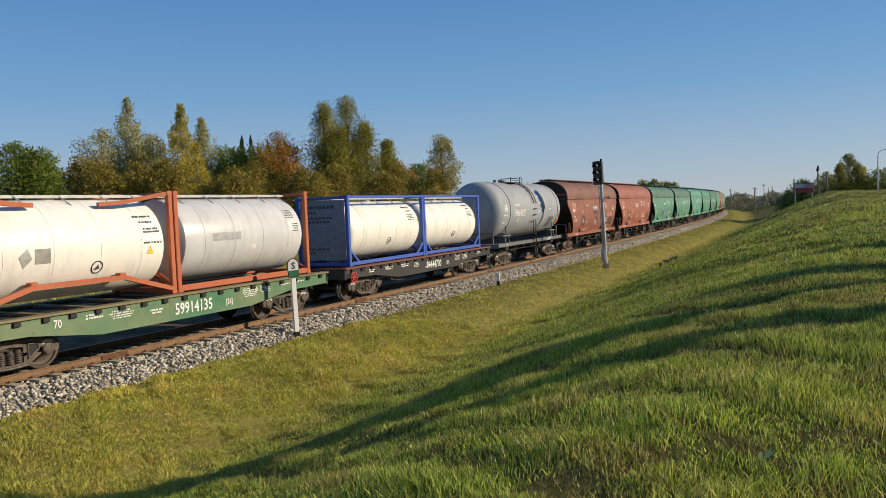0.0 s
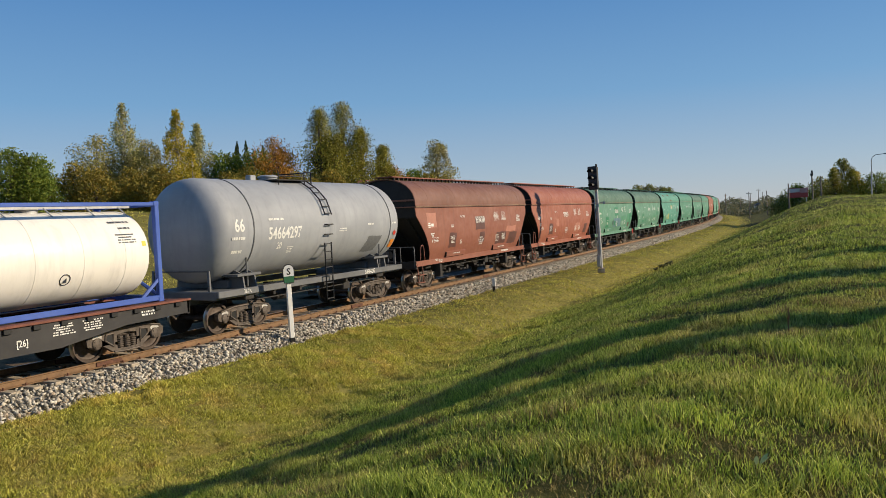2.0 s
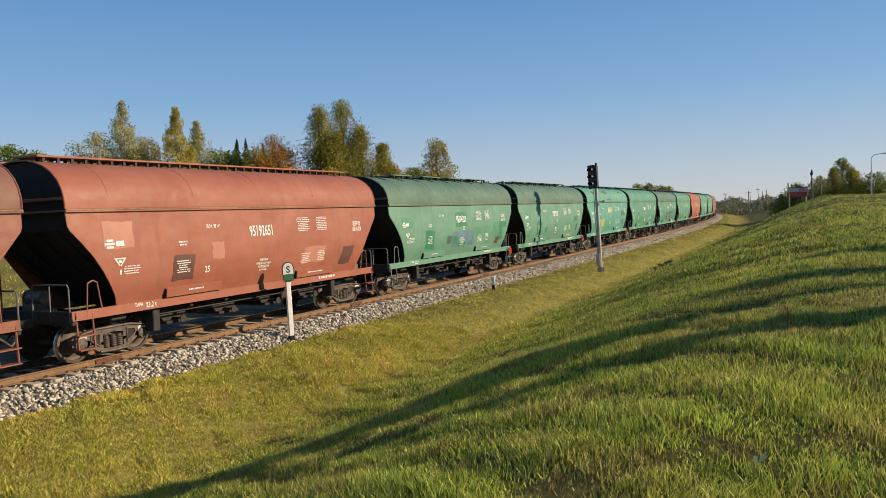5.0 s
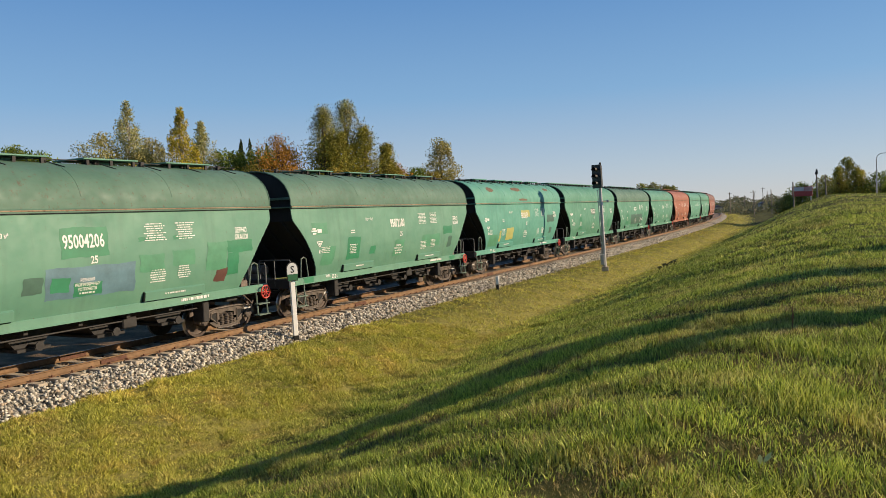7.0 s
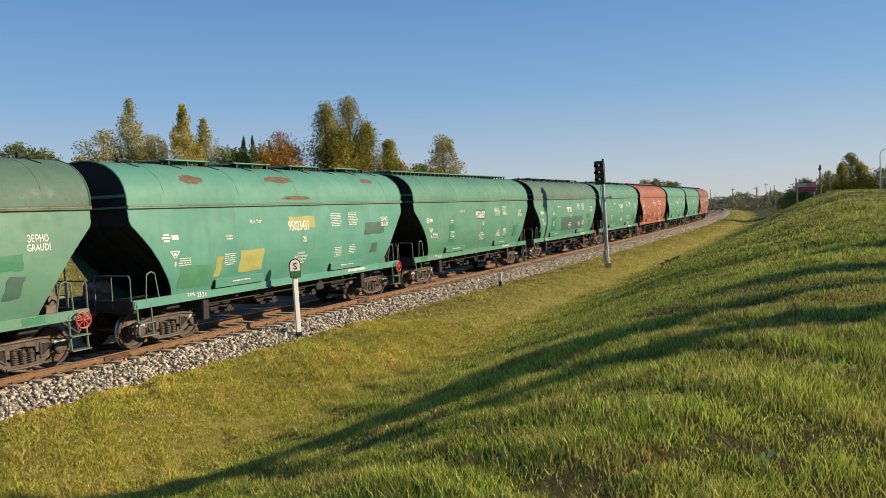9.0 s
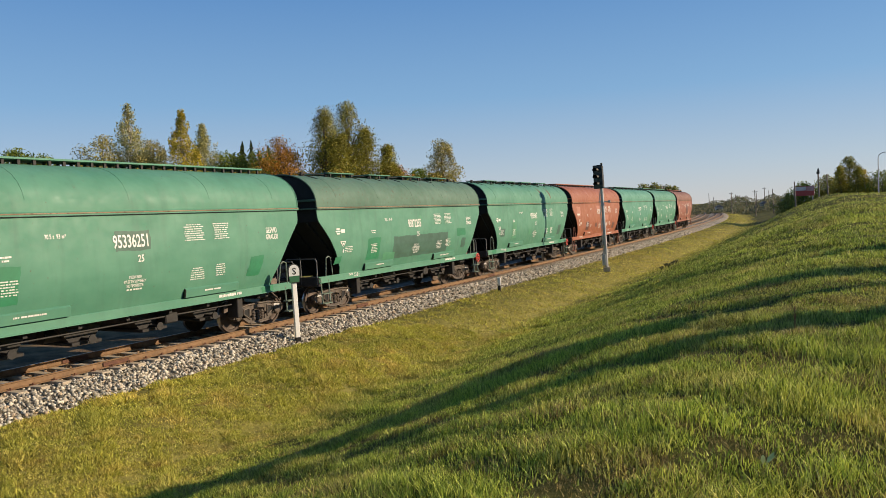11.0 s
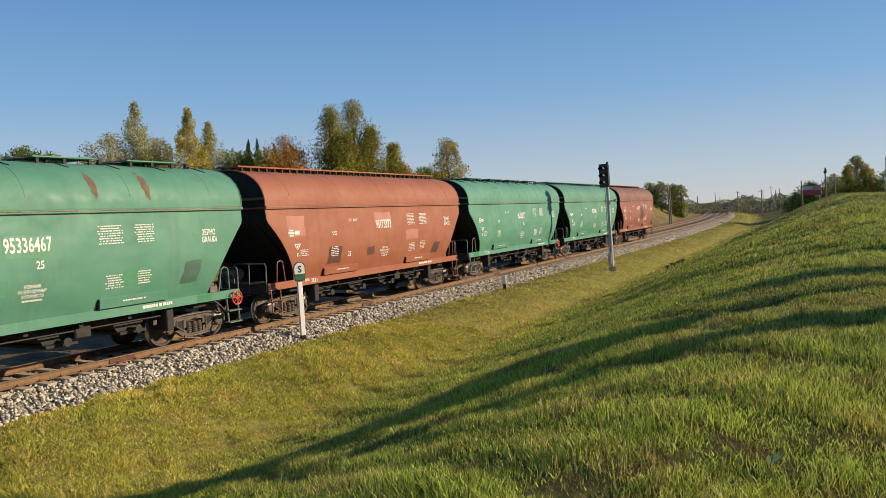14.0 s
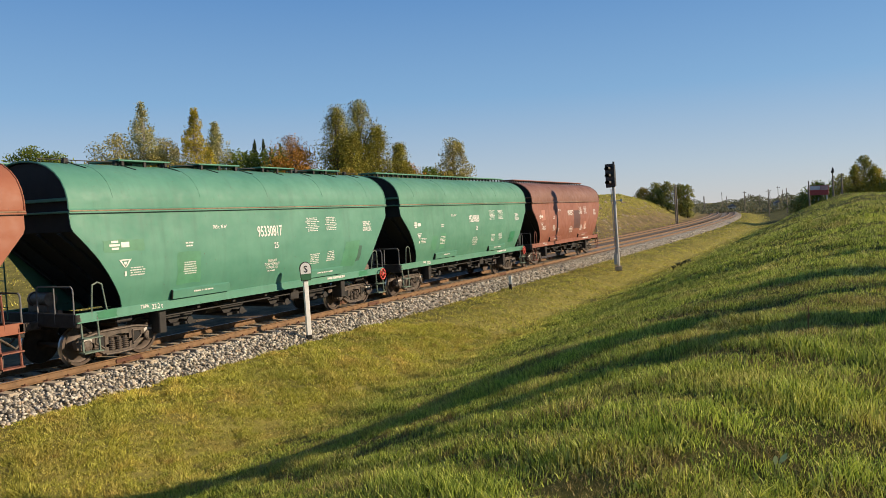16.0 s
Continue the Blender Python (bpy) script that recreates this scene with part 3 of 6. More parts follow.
def hopper_end_mesh(mat):
    """Sloping end wall with its corner posts, at the +y end."""
    sh = Shape()
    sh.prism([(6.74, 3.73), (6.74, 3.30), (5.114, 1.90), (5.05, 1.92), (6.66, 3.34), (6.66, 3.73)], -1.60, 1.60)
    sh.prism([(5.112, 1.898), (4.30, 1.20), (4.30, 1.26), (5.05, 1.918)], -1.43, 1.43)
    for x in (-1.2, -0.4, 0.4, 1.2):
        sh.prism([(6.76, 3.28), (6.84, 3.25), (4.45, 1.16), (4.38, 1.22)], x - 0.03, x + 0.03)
    # slope's deep shade is coloured in, on red and green wagons alike
    return sh.mesh("end_wall", [END_SHADE_GRIME])


def sill_mesh(mat):
    sh = Shape()
    for s in (-1, 1):
        sh.box(s * 1.40, s * 1.52, -6.72, 6.72, 1.14, 1.36, 0.012)
        sh.box(s * 1.38, s * 1.56, -6.72, 6.72, 1.13, 1.16, 0.006)
        sh.box(-1.52, 1.52, s * 6.60, s * 6.735, 1.02, 1.355, 0.02, 1)
    return sh.mesh("sill", [mat, DARK])


def underframe_mesh(half, base):
    sh = Shape()
    sh.box(-0.18, 0.18, -half, half, 0.92, 1.22, 0.02)
    for y in (-base / 2, base / 2):
        sh.box(-1.35, 1.35, y - 0.25, y + 0.25, 0.96, 1.16, 0.03)
    for k in range(-2, 3):
        sh.box(-1.40, 1.40, k * 1.4 - 0.06, k * 1.4 + 0.06, 1.0, 1.14, 0.01)
    sh.cyl((-0.75, -0.6, 0.82), (-0.75, 0.9, 0.82), 0.19, n=14)
    sh.cyl((0.62, -1.9, 0.86), (0.62, -1.1, 0.86), 0.17, n=14)
    sh.tube([(0.62, -1.1, 0.86), (0.62, 3.6, 0.78)], 0.025)
    sh.tube([(1.25, -3.9, 0.92), (1.25, 3.9, 0.92)], 0.022)
    sh.box(0.8, 1.3, 1.3, 1.75, 0.72, 1.0, 0.03)
    return sh


def hopper_under_mesh():
    sh = underframe_mesh(6.6, 10.5)
    for y in (-3.1, -1.05, 1.05, 3.1):      # discharge chutes with hand gear
        sh.prism([(y - 0.85, 1.32), (y + 0.85, 1.32), (y + 0.32, 0.62), (y - 0.32, 0.62)], -0.95, 0.95)
        sh.box(-1.15, 1.15, y - 0.42, y + 0.42, 0.58, 0.66, 0.01)
        sh.cyl((0.9, y, 0.70), (1.34, y, 0.70), 0.035, n=8)
        sh.cyl((1.33, y, 0.70), (1.36, y, 0.70), 0.11, n=12)
    for y in (-4.1, 4.1):
        sh.box(1.0, 1.42, y - 0.12, y + 0.12, 0.50, 1.14, 0.02)
    return sh.mesh("underframe", [DARK])


def step_box_mesh(mat):
    """Inclined cover plate over a hopper gate."""
    sh = Shape()
    sh.prism([(1.45, 1.36), (1.60, 1.38), (1.635, 1.60), (1.55, 1.66)], -1.05, 1.05, "xz")
    sh.prism([(1.46, 1.37), (1.595, 1.385), (1.63, 1.60), (1.55, 1.65)], -1.075, -1.052, "xz", 1)
    return sh.mesh("gate_cover", [mat, BLACK])


def end_gear_mesh():
    """Brake cylinder, pipe rails and brackets on the end platform at the +y end."""
    sh = Shape()
    sh.box(-1.35, 1.35, 5.1, 6.6, 1.10, 1.16, 0.01)
    sh.cyl((0.80, 6.15, 1.62), (0.05, 6.25, 1.64), 0.17, n=14)
    sh.cyl((0.86, 6.14, 1.62), (0.78, 6.15, 1.62), 0.20, n=14)
    sh.cyl((0.86, 6.14, 1.62), (1.0, 6.12, 1.62), 0.09, n=10)
    sh.box(0.15, 0.72, 6.1, 6.3, 1.16, 1.50, 0.02)
    sh.tube([(1.0, 6.12, 1.62), (1.15, 6.1, 1.60), (1.22, 6.05, 1.45), (1.22, 6.0, 1.16)], 0.022)
    sh.box(0.95, 1.25, 5.75, 6.10, 1.16, 1.52, 0.03)
    sh.box(0.3, 0.75, 5.9, 6.3, 1.16, 1.36, 0.03)
    sh.cyl((-0.2, 6.2, 1.3), (0.6, 6.2, 1.3), 0.07, n=10)
    return sh.mesh("brake_gear", [BRAKE])


def rail_mesh(mat):
    """Hand rail across an end platform at the +y end."""
    sh = Shape()
    sh.tube([(1.45, 6.72, 1.1), (1.45, 6.72, 1.92), (1.40, 6.72, 2.0), (0.15, 6.72, 2.0), (0.10, 6.72, 1.92), (0.10, 6.72, 1.1)], 0.022)
    sh.tube([(0.75, 6.72, 1.1), (0.75, 6.72, 2.0)], 0.02)
    return sh.mesh("hand_rail", [FRAME_GREY])


def grab_mesh(mat):
    sh = Shape()
    sh.tube([(1.50, 6.30, 1.2), (1.52, 6.25, 2.0), (1.52, 6.10, 2.06), (1.52, 5.98, 2.0), (1.50, 5.85, 1.3)], 0.022)
    return sh.mesh("grab_rail", [mat])


def step_mesh(mat):
    sh = Shape()
    for y in (6.6, 6.15):
        sh.tube([(1.50, y, 1.25), (1.55, y, 0.42)], 0.028)
    sh.box(1.42, 1.64, 6.12, 6.63, 0.40, 0.43, 0)
    sh.box(1.42, 1.64, 6.12, 6.63, 0.74, 0.77, 0)
    return sh.mesh("step_ladder", [mat])


def handwheel_mesh():
    sh = Shape()
    n = 20
    pts = [(0.02, 0.2 * math.cos(2 * math.pi * k / n), 0.2 * math.sin(2 * math.pi * k / n)) for k in range(n + 1)]
    sh.tube(pts, 0.022)
    for k in range(4):
        a = k * math.pi / 4
        sh.tube([(0.02, 0.2 * math.cos(a), 0.2 * math.sin(a)), (0.02, -0.2 * math.cos(a), -0.2 * math.sin(a))], 0.014)
    sh.cyl((-0.3, 0, 0), (0.05, 0, 0), 0.03, n=8)
    return sh.mesh("handwheel", [RED_WHEEL])


HATCH_Y = (-3.65, -0.85, 1.85, 4.55)


def hatch_walk_mesh(mat):
    """A running board on legs with a hatch below it."""
    sh = Shape()
    sh.box(-0.60, 0.60, -0.86, 0.86, 5.115, 5.155, 0.008, 0)
    for y in (-0.72, 0.0, 0.72):
        for x in (-0.55, 0.55):
            sh.box(x - 0.025, x + 0.025, y - 0.04, y + 0.04, 4.93, 5.12, 0, 1)
    sh.lathe([(4.98, 0.33), (5.08, 0.32), (5.11, 0.24), (5.115, 0.0)], 16, "z")
    return sh.mesh("roof_hatch", [mat, DARK])


def walkway_mesh(mat):
    """A running board along the whole roof, on many short legs."""
    sh = Shape()
    sh.box(-0.45, 0.45, -6.6, 6.6, 5.125, 5.175, 0.006, 0)
    for y in np.linspace(-6.4, 6.4, 33):
        sh.box(0.36, 0.42, y - 0.035, y + 0.035, 4.97, 5.14, 0, 1)
        sh.box(-0.42, -0.36, y - 0.035, y + 0.035, 4.97, 5.14, 0, 1)
    return sh.mesh("roof_walkway", [mat, DARK])


def end_ladder_mesh(mat):
    """Ladder up the leading end, hooked over the roof."""
    sh = Shape()
    for x in (-1.22, -0.82):
        sh.tube([(x, -6.90, 1.2), (x, -6.92, 4.75), (x, -6.80, 5.05), (x, -6.5, 5.06)], 0.02)
    for z in np.arange(1.5, 4.8, 0.33):
        sh.tube([(-1.22, -6.91, z), (-0.82, -6.91, z)], 0.014)
    for z in (1.4, 3.9, 4.6):
        sh.tube([(-0.82, -6.91, z), (-0.82, -6.70, z)], 0.014)
    return sh.mesh("end_ladder", [mat])


WAGONS = []     # thing, metres along the line at the start, half distance of the bogies


def hopper(s, number, body, roof, label, walkway=False, red=False, wheel_at=0, marks=()):
    w = thing("grain_hopper_wagon", label, "railway wagon", "grain hopper wagons")
    key = body.name
    side = None
    for sx in (1, -1):
        ob = part("side_panel", cached(("side", key), lambda: hopper_side(body)), None, w, at=pose(0, 0, 0, 0, 0, 0 if sx > 0 else 180))
        side = side or ob
    top = part("roof", cached(("roof", roof.name), lambda: hopper_roof(roof)), None, w, "dusty curved roof")
    for a in (0, 180):
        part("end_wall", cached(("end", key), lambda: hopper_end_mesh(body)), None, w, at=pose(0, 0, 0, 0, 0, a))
        part("brake_gear", cached("gear", end_gear_mesh), None, w, at=pose(0, 0, 0, 0, 0, a))
        for nm, make in (("hand_rail", rail_mesh), ("grab_rail", grab_mesh), ("step_ladder", step_mesh)):
            part(nm, cached((nm, red), lambda: make(STEP_RED if red else STEP_GREEN)), None, w, at=pose(0, 0, 0, 0, 0, a) @ Matrix.Diagonal((1 if a == 0 else -1, 1, 1, 1)))
    for a in (0, 180):
        # the lower black box paints the shadow line under the eave
        part("eave_strip", cached("eave", lambda: Shape().box(1.64, 1.710, -6.83, 6.83, 3.768, 3.80, 0.008).box(1.63, 1.675, -6.8, 6.8, 3.715, 3.768, 0, 1).mesh("eave_strip", [EAVE, BLACK])), None, w, "rusty tan eave strip with a black shadow strip below", at=pose(0, 0, 0, 0, 0, a))
    part("sill", cached(("sill", key), lambda: sill_mesh(body)), None, w)
    part("underframe", cached("hunder", hopper_under_mesh), None, w)
    for y in (-2.83, 2.83):
        for a in (0, 180):
            part("gate_cover", cached(("gate", key), lambda: step_box_mesh(body)), None, w, at=pose(0, y, 0, 0, 0, a))
    if walkway:
        part("roof_walkway", cached(("walk", key), lambda: walkway_mesh(body)), None, top)
    else:
        for y in HATCH_Y:
            part("roof_hatch", cached(("hatch", key), lambda: hatch_walk_mesh(body)), None, top, at=pose(0, y, 0))
        sh = Shape()
        sh.tube([(0.4, -6.7, 5.09), (0.4, 6.7, 5.09)], 0.014)
        for y in np.linspace(-6.6, 6.6, 11):
            sh.tube([(0.4, y, 4.98), (0.4, y, 5.09)], 0.016)
        for y in np.linspace(-5.95, 5.95, 9):
            sh.box(0.34, 0.46, y - 0.07, y + 0.07, 4.99, 5.14, 0.02)
            sh.tube([(0.46, y, 5.04), (0.98, y + 0.16, 4.86)], 0.013)
        part("roof_rail", cached(("rrail", key), lambda: sh.mesh("roof_rail", [DARK])), None, top)
    part("end_ladder", cached(("eladder", key), lambda: end_ladder_mesh(body)), None, w)
    for y in (-5.25, 5.25):
        bogie(w, y)
    couplers(w, P_HOP / 2, 0.62)
    if wheel_at:
        part("handwheel", cached("hwheel", handwheel_mesh), None, w, "red brake handwheel", at=pose(1.62, wheel_at, 1.12))
    mark_hopper(side, number, red, len(WAGONS), marks)
    WAGONS.append((w, s, 5.25))
    return w


def mark_hopper(side, number, red, seed, marks):
    """Paint patches and lettering on the camera side, from the front end to the rear."""
    dark = PATCH_BROWN if red else PATCH_DARK
    shade = PATCH_BROWN if red else PATCH_SHADE
    rnd = random.Random(seed)
    for i, (y0, y1, z0, z1, mat, skew) in enumerate(marks):
        if z0 > 3.7:
            blob_on(side, (y0 + y1) / 2, (z0 + z1) / 2, (y1 - y0) / 2, (z1 - z0) / 2, roof_x, mat, 0.006, seed=i)
        else:
            patch_on(side, y0, y1, z0, z1, hop_x, mat, 0.003 + 0.0006 * (i % 6), skew=skew)
    text_on(side, number, 0.0, 3.03, 0.34, hop_x, WHITE, name="wagon_number", wide=0.62, off=0.010)
    text_on(side, "25", *((-2.4, 2.02) if red else (0.25, 2.58)), 0.19, hop_x, WHITE, off=0.010)
    text_on(side, "ЗЕРНО", 5.40, 3.10, 0.165, hop_x, WHITE, wide=0.7)
    text_on(side, "GRAUDI", 5.40, 2.90, 0.165, hop_x, WHITE, wide=0.7)
    text_on(side, "70.5 t  93 м³", -2.1, 3.25, 0.11, hop_x, WHITE, wide=0.7)
    for y, z, wd, n in ((2.15, 3.38, 0.75, 6), (3.2, 3.38, 0.7, 6), (2.2, 2.16, 0.55, 5), (3.1, 2.2, 0.5, 5), (-3.3, 2.84, 0.32, 2), (-3.3, 2.32, 0.5, 5),
                        (-5.05, 2.32, 0.55, 3), (0.05, 1.79, 0.5, 1), (-2.8, 1.50, 0.8, 1), (2.8, 1.50, 0.9, 1)):
        bars_on(side, y, z, wd, n, hop_x if z > 1.6 else (lambda q: 1.60 + 0.16 * (q - 1.38)), WHITE, 0.080, 0.040, off=0.010, seed=seed)
    for k, word in enumerate(("РЕВИЗИЯ", "РАЗГРУЗОЧНЫХ", "УСТРОЙСТВ")):
        text_on(side, word, 0.05, 2.12 - 0.11 * k, 0.075, hop_x, WHITE, wide=0.85, off=0.010)
    sh = Shape()
    for pts in (((-5.60, 2.56), (-5.22, 2.56), (-5.25, 2.53), (-5.57, 2.53)), ((-5.60, 2.56), (-5.54, 2.56), (-5.41, 2.36), (-5.44, 2.36)),
                ((-5.28, 2.56), (-5.22, 2.56), (-5.38, 2.36), (-5.41, 2.36)), ((-5.46, 2.50), (-5.36, 2.50), (-5.38, 2.43), (-5.44, 2.43)),
                ((-5.44, 2.26), (-5.38, 2.26), (-5.38, 2.14), (-5.44, 2.14))):
        sh.add([(hop_x(z) + 0.010, y, z) for y, z in pts], [(0, 1, 2, 3)])
    part("winged_mark", sh, WHITE, side, smooth=0)["kind"] = "stuff"
    if not red and seed % 2 == 0:
        patch_on(side, -6.15, -5.60, 1.17, 1.35, lambda q: 1.523, PATCH_DARK)
        patch_on(side, 5.0, 5.55, 1.17, 1.35, lambda q: 1.523, PATCH_DARK)
    text_on(side, "TAPA", -4.75, 1.29, 0.10, lambda q: 1.522, WHITE)
    text_on(side, "23.2 t", -4.35, 1.25, 0.14, lambda q: 1.522, WHITE)
    bars_on(side, 3.6, 1.22, 1.3, 1, lambda q: 1.522, WHITE, thick=0.08, seed=seed)
    # operator's mark: plain bars and a winged triangle
    sh = Shape()
    for k, (a, b) in enumerate(((-5.78, -5.58), (-5.84, -5.54), (-5.78, -5.58))):
        z = 2.98 - 0.085 * k
        sh.add([(hop_x(z) + 0.010, a, z), (hop_x(z) + 0.010, b, z), (hop_x(z) + 0.010, b, z + 0.055), (hop_x(z) + 0.010, a, z + 0.055)], [(0, 1, 2, 3)])
    z = 2.86
    sh.add([(hop_x(z) + 0.010, -5.50, z), (hop_x(z) + 0.010, -5.26, z), (hop_x(z + .13) + 0.010, -5.26, z + 0.13), (hop_x(z + .13) + 0.010, -5.50, z + 0.13)], [(0, 1, 2, 3)])
    part("operator_mark", sh, WHITE, side, smooth=0)


def tank_wagon(s):
    w = thing("tank_wagon", "grey cylindrical tank wagon with ladder and top platform", "railway wagon")
    R, CZ, H = 1.64, 3.19, 5.62
    sh = Shape()
    prof = [(-H, 0.0), (-H + 0.03, 0.50), (-H + 0.10, 0.95), (-H + 0.21, 1.26), (-H + 0.35, 1.46), (-H + 0.50, 1.57), (-H + 0.66, 1.62), (-H + 0.80, R)]
    prof = prof + [(y, R) for y in np.linspace(-4.2, 4.2, 9)] + [(-a, r) for a, r in prof[::-1]]
    sh.lathe(prof, 56, "y", (0, 0, CZ))
    tank = part("tank", sh, GREY, w, smooth=40)
    sh = Shape()
    sh.lathe([(-0.02, R + 0.004), (-0.02, R + 0.022), (0.02, R + 0.022), (0.02, R + 0.004)], 56, "y", (0, 0, CZ))
    seam = sh.mesh("band", [FRAME_GREY])
    for y in (-3.9, 4.4):
        part("band", seam, None, tank, at=pose(0, y, 0))
    tx = lambda z: math.sqrt(max(0.01, R * R - (z - CZ) ** 2))
    frame_top = part("frame", Shape().box(-1.37, 1.37, -5.44, -3.2, 1.10, 1.35, 0.02).box(-1.37, 1.37, 3.2, 5.44, 1.10, 1.35, 0.02)
                     .box(1.36, 1.5, -5.45, 5.45, 1.16, 1.36, 0.015).box(-1.5, -1.36, -5.45, 5.45, 1.16, 1.36, 0.015).box(-0.2, 0.2, -5.4, 5.4, 0.92, 1.2, 0.02), FRAME_GREY, w)
    for y in (-3.95, 3.95):
        sh = Shape()
        for x in (-1, 1):
            sh.prism([(x * 0.55, 1.36), (x * 1.42, 1.36), (x * 1.36, 1.78), (x * 1.02, 1.92), (x * 0.7, 1.70)], y - 0.30, y - 0.24, "xz")
            sh.prism([(x * 0.55, 1.36), (x * 1.42, 1.36), (x * 1.36, 1.78), (x * 1.02, 1.92), (x * 0.7, 1.70)], y + 0.24, y + 0.30, "xz")
            sh.box(x * 0.6, x * 1.40, y - 0.55, y + 0.55, 1.72, 1.80, 0.01)
            sh.tube([(x * 1.3, y, 1.4), (x * tx(2.3), y - 0.1, 2.3)], 0.03)
        sh.box(-0.9, 0.9, y - 0.45, y + 0.45, 1.34, 1.62, 0.03)
        part("saddle", sh, FRAME_GREY, w)
    for s_ in (-1, 1):      # end shields
        sh = Shape()
        sh.prism([(s_ * 5.44, 1.36), (s_ * 5.40, 1.40), (s_ * 5.42, 1.96), (s_ * 5.45, 2.0), (s_ * 5.47, 1.96), (s_ * 5.47, 1.36)], 1.10, 1.18)
        sh.prism([(s_ * 5.44, 1.36), (s_ * 5.40, 1.40), (s_ * 5.42, 1.96), (s_ * 5.45, 2.0), (s_ * 5.47, 1.96), (s_ * 5.47, 1.36)], -1.18, -1.10)
        sh.tube([(-1.14, s_ * 5.45, 1.97), (1.14, s_ * 5.45, 1.97)], 0.025)
        part("end_guard", sh, FRAME_GREY, w)
    # ladder, platform and filler neck
    sh = Shape()
    for dy in (-0.2, 0.2):
        sh.tube([(1.62, dy, 0.5), (1.62, dy, 2.55)], 0.026)
        sh.tube([(tx(3.55) + 0.10, dy, 3.55), (tx(4.1) + 0.12, dy, 4.1), (tx(4.5) + 0.12, dy, 4.5), (0.55, dy, 4.86)], 0.026)
    for z in np.arange(0.55, 2.55, 0.28):
        sh.tube([(1.62, -0.2, z), (1.62, 0.2, z)], 0.02)
    for z in (2.85, 3.2):
        sh.tube([(tx(z), -0.18, z), (tx(z) + 0.12, -0.18, z), (tx(z) + 0.12, 0.18, z), (tx(z), 0.18, z)], 0.022)
    for z in (3.6, 3.85, 4.1, 4.35, 4.55):
        sh.tube([(tx(z) + 0.11, -0.2, z), (tx(z) + 0.11, 0.2, z)], 0.02)
    part("ladder", sh, BLACK, w, "black steel ladder")
    sh = Shape()
    sh.box(-0.75, 0.75, -1.6, 0.25, 4.80, 4.84, 0.005)
    for y in (-0.05, 0.35, -1.5):
        sh.tube([(0.75, y, 4.5), (0.75, y, 5.12)], 0.022)
    sh.tube([(0.75, -0.05, 5.12), (0.75, 0.35, 5.12), (-0.7, 0.35, 5.12)], 0.022)
    sh.tube([(0.75, -1.5, 4.95), (0.75, -0.05, 4.95)], 0.02)
    part("platform", sh, DARK, w, "dark steel top platform with rails")
    part("filler_neck", Shape().lathe([(4.72, 0.32), (4.92, 0.32), (4.93, 0.36), (4.98, 0.36), (5.02, 0.25), (5.03, 0.0)], 20, "z", (0, -1.15, 0)), GREY, w)
    part("valve", Shape().box(-0.12, 0.12, -2.2, -1.9, 4.7, 5.0, 0.03), GREY, w)
    part("underframe", underframe_mesh(5.2, 7.8).mesh("underframe", [DARK]), None, w)
    for y in (-3.9, 3.9):
        bogie(w, y)
    couplers(w, P_TANK / 2, 0.62)
    text_on(tank, "54664297", -2.35, 2.98, 0.40, tx, WHITE, name="wagon_number")
    text_on(tank, "66", -4.55, 3.28, 0.42, tx, WHITE)
    text_on(tank, "20", -2.6, 2.58, 0.22, tx, WHITE)
    bars_on(tank, -4.6, 2.86, 0.75, 1, tx, WHITE, thick=0.09, seed=3)
    bars_on(tank, -4.6, 2.45, 0.5, 1, tx, WHITE, thick=0.09, seed=4)
    bars_on(tank, -2.8, 3.42, 0.9, 1, tx, WHITE, thick=0.07, seed=5)
    bars_on(tank, -2.0, 2.5, 0.35, 3, tx, WHITE, seed=6)
    bars_on(tank, 1.0, 3.0, 0.5, 2, tx, WHITE, seed=7)
    bars_on(tank, 2.9, 3.1, 0.5, 1, tx, WHITE, thick=0.07, seed=8)
    bars_on(tank, 4.7, 3.1, 0.4, 1, tx, WHITE, thick=0.07, seed=9)
    patch_on(tank, 2.6, 3.6, 2.05, 2.65, tx, plain("dark_grey_touch_up", (0.16, 0.168, 0.178), 0.5), skew=0.25)
    ex = lambda z: math.sqrt(R ** 2 - (z - CZ) ** 2) + 0.004
    patch_on(tank, 4.62, 4.90, 2.30, 2.45, ex, PLATE_ORANGE, 0.02, name="hazard_plate", label="orange hazard plate")
    patch_on(tank, 4.62, 4.90, 2.13, 2.28, ex, PLATE_ORANGE, 0.02, name="hazard_plate", label="orange hazard plate")
    sh = Shape()
    sh.add([(ex(2.62) + 0.02, 4.76, 2.60), (ex(2.74) + 0.02, 4.88, 2.72), (ex(2.84) + 0.02, 4.76, 2.84), (ex(2.74) + 0.02, 4.64, 2.72)], [(0, 1, 2, 3)])
    part("hazard_diamond", sh, RED_WHEEL, tank, "red hazard diamond", smooth=0)
    text_on(frame_top, "26.7 t", -4.2, 1.26, 0.13, lambda z: 1.504, WHITE)
    text_on(frame_top, "54664297", 2.9, 1.26, 0.17, lambda z: 1.504, WHITE)
    WAGONS.append((w, s, 3.9))


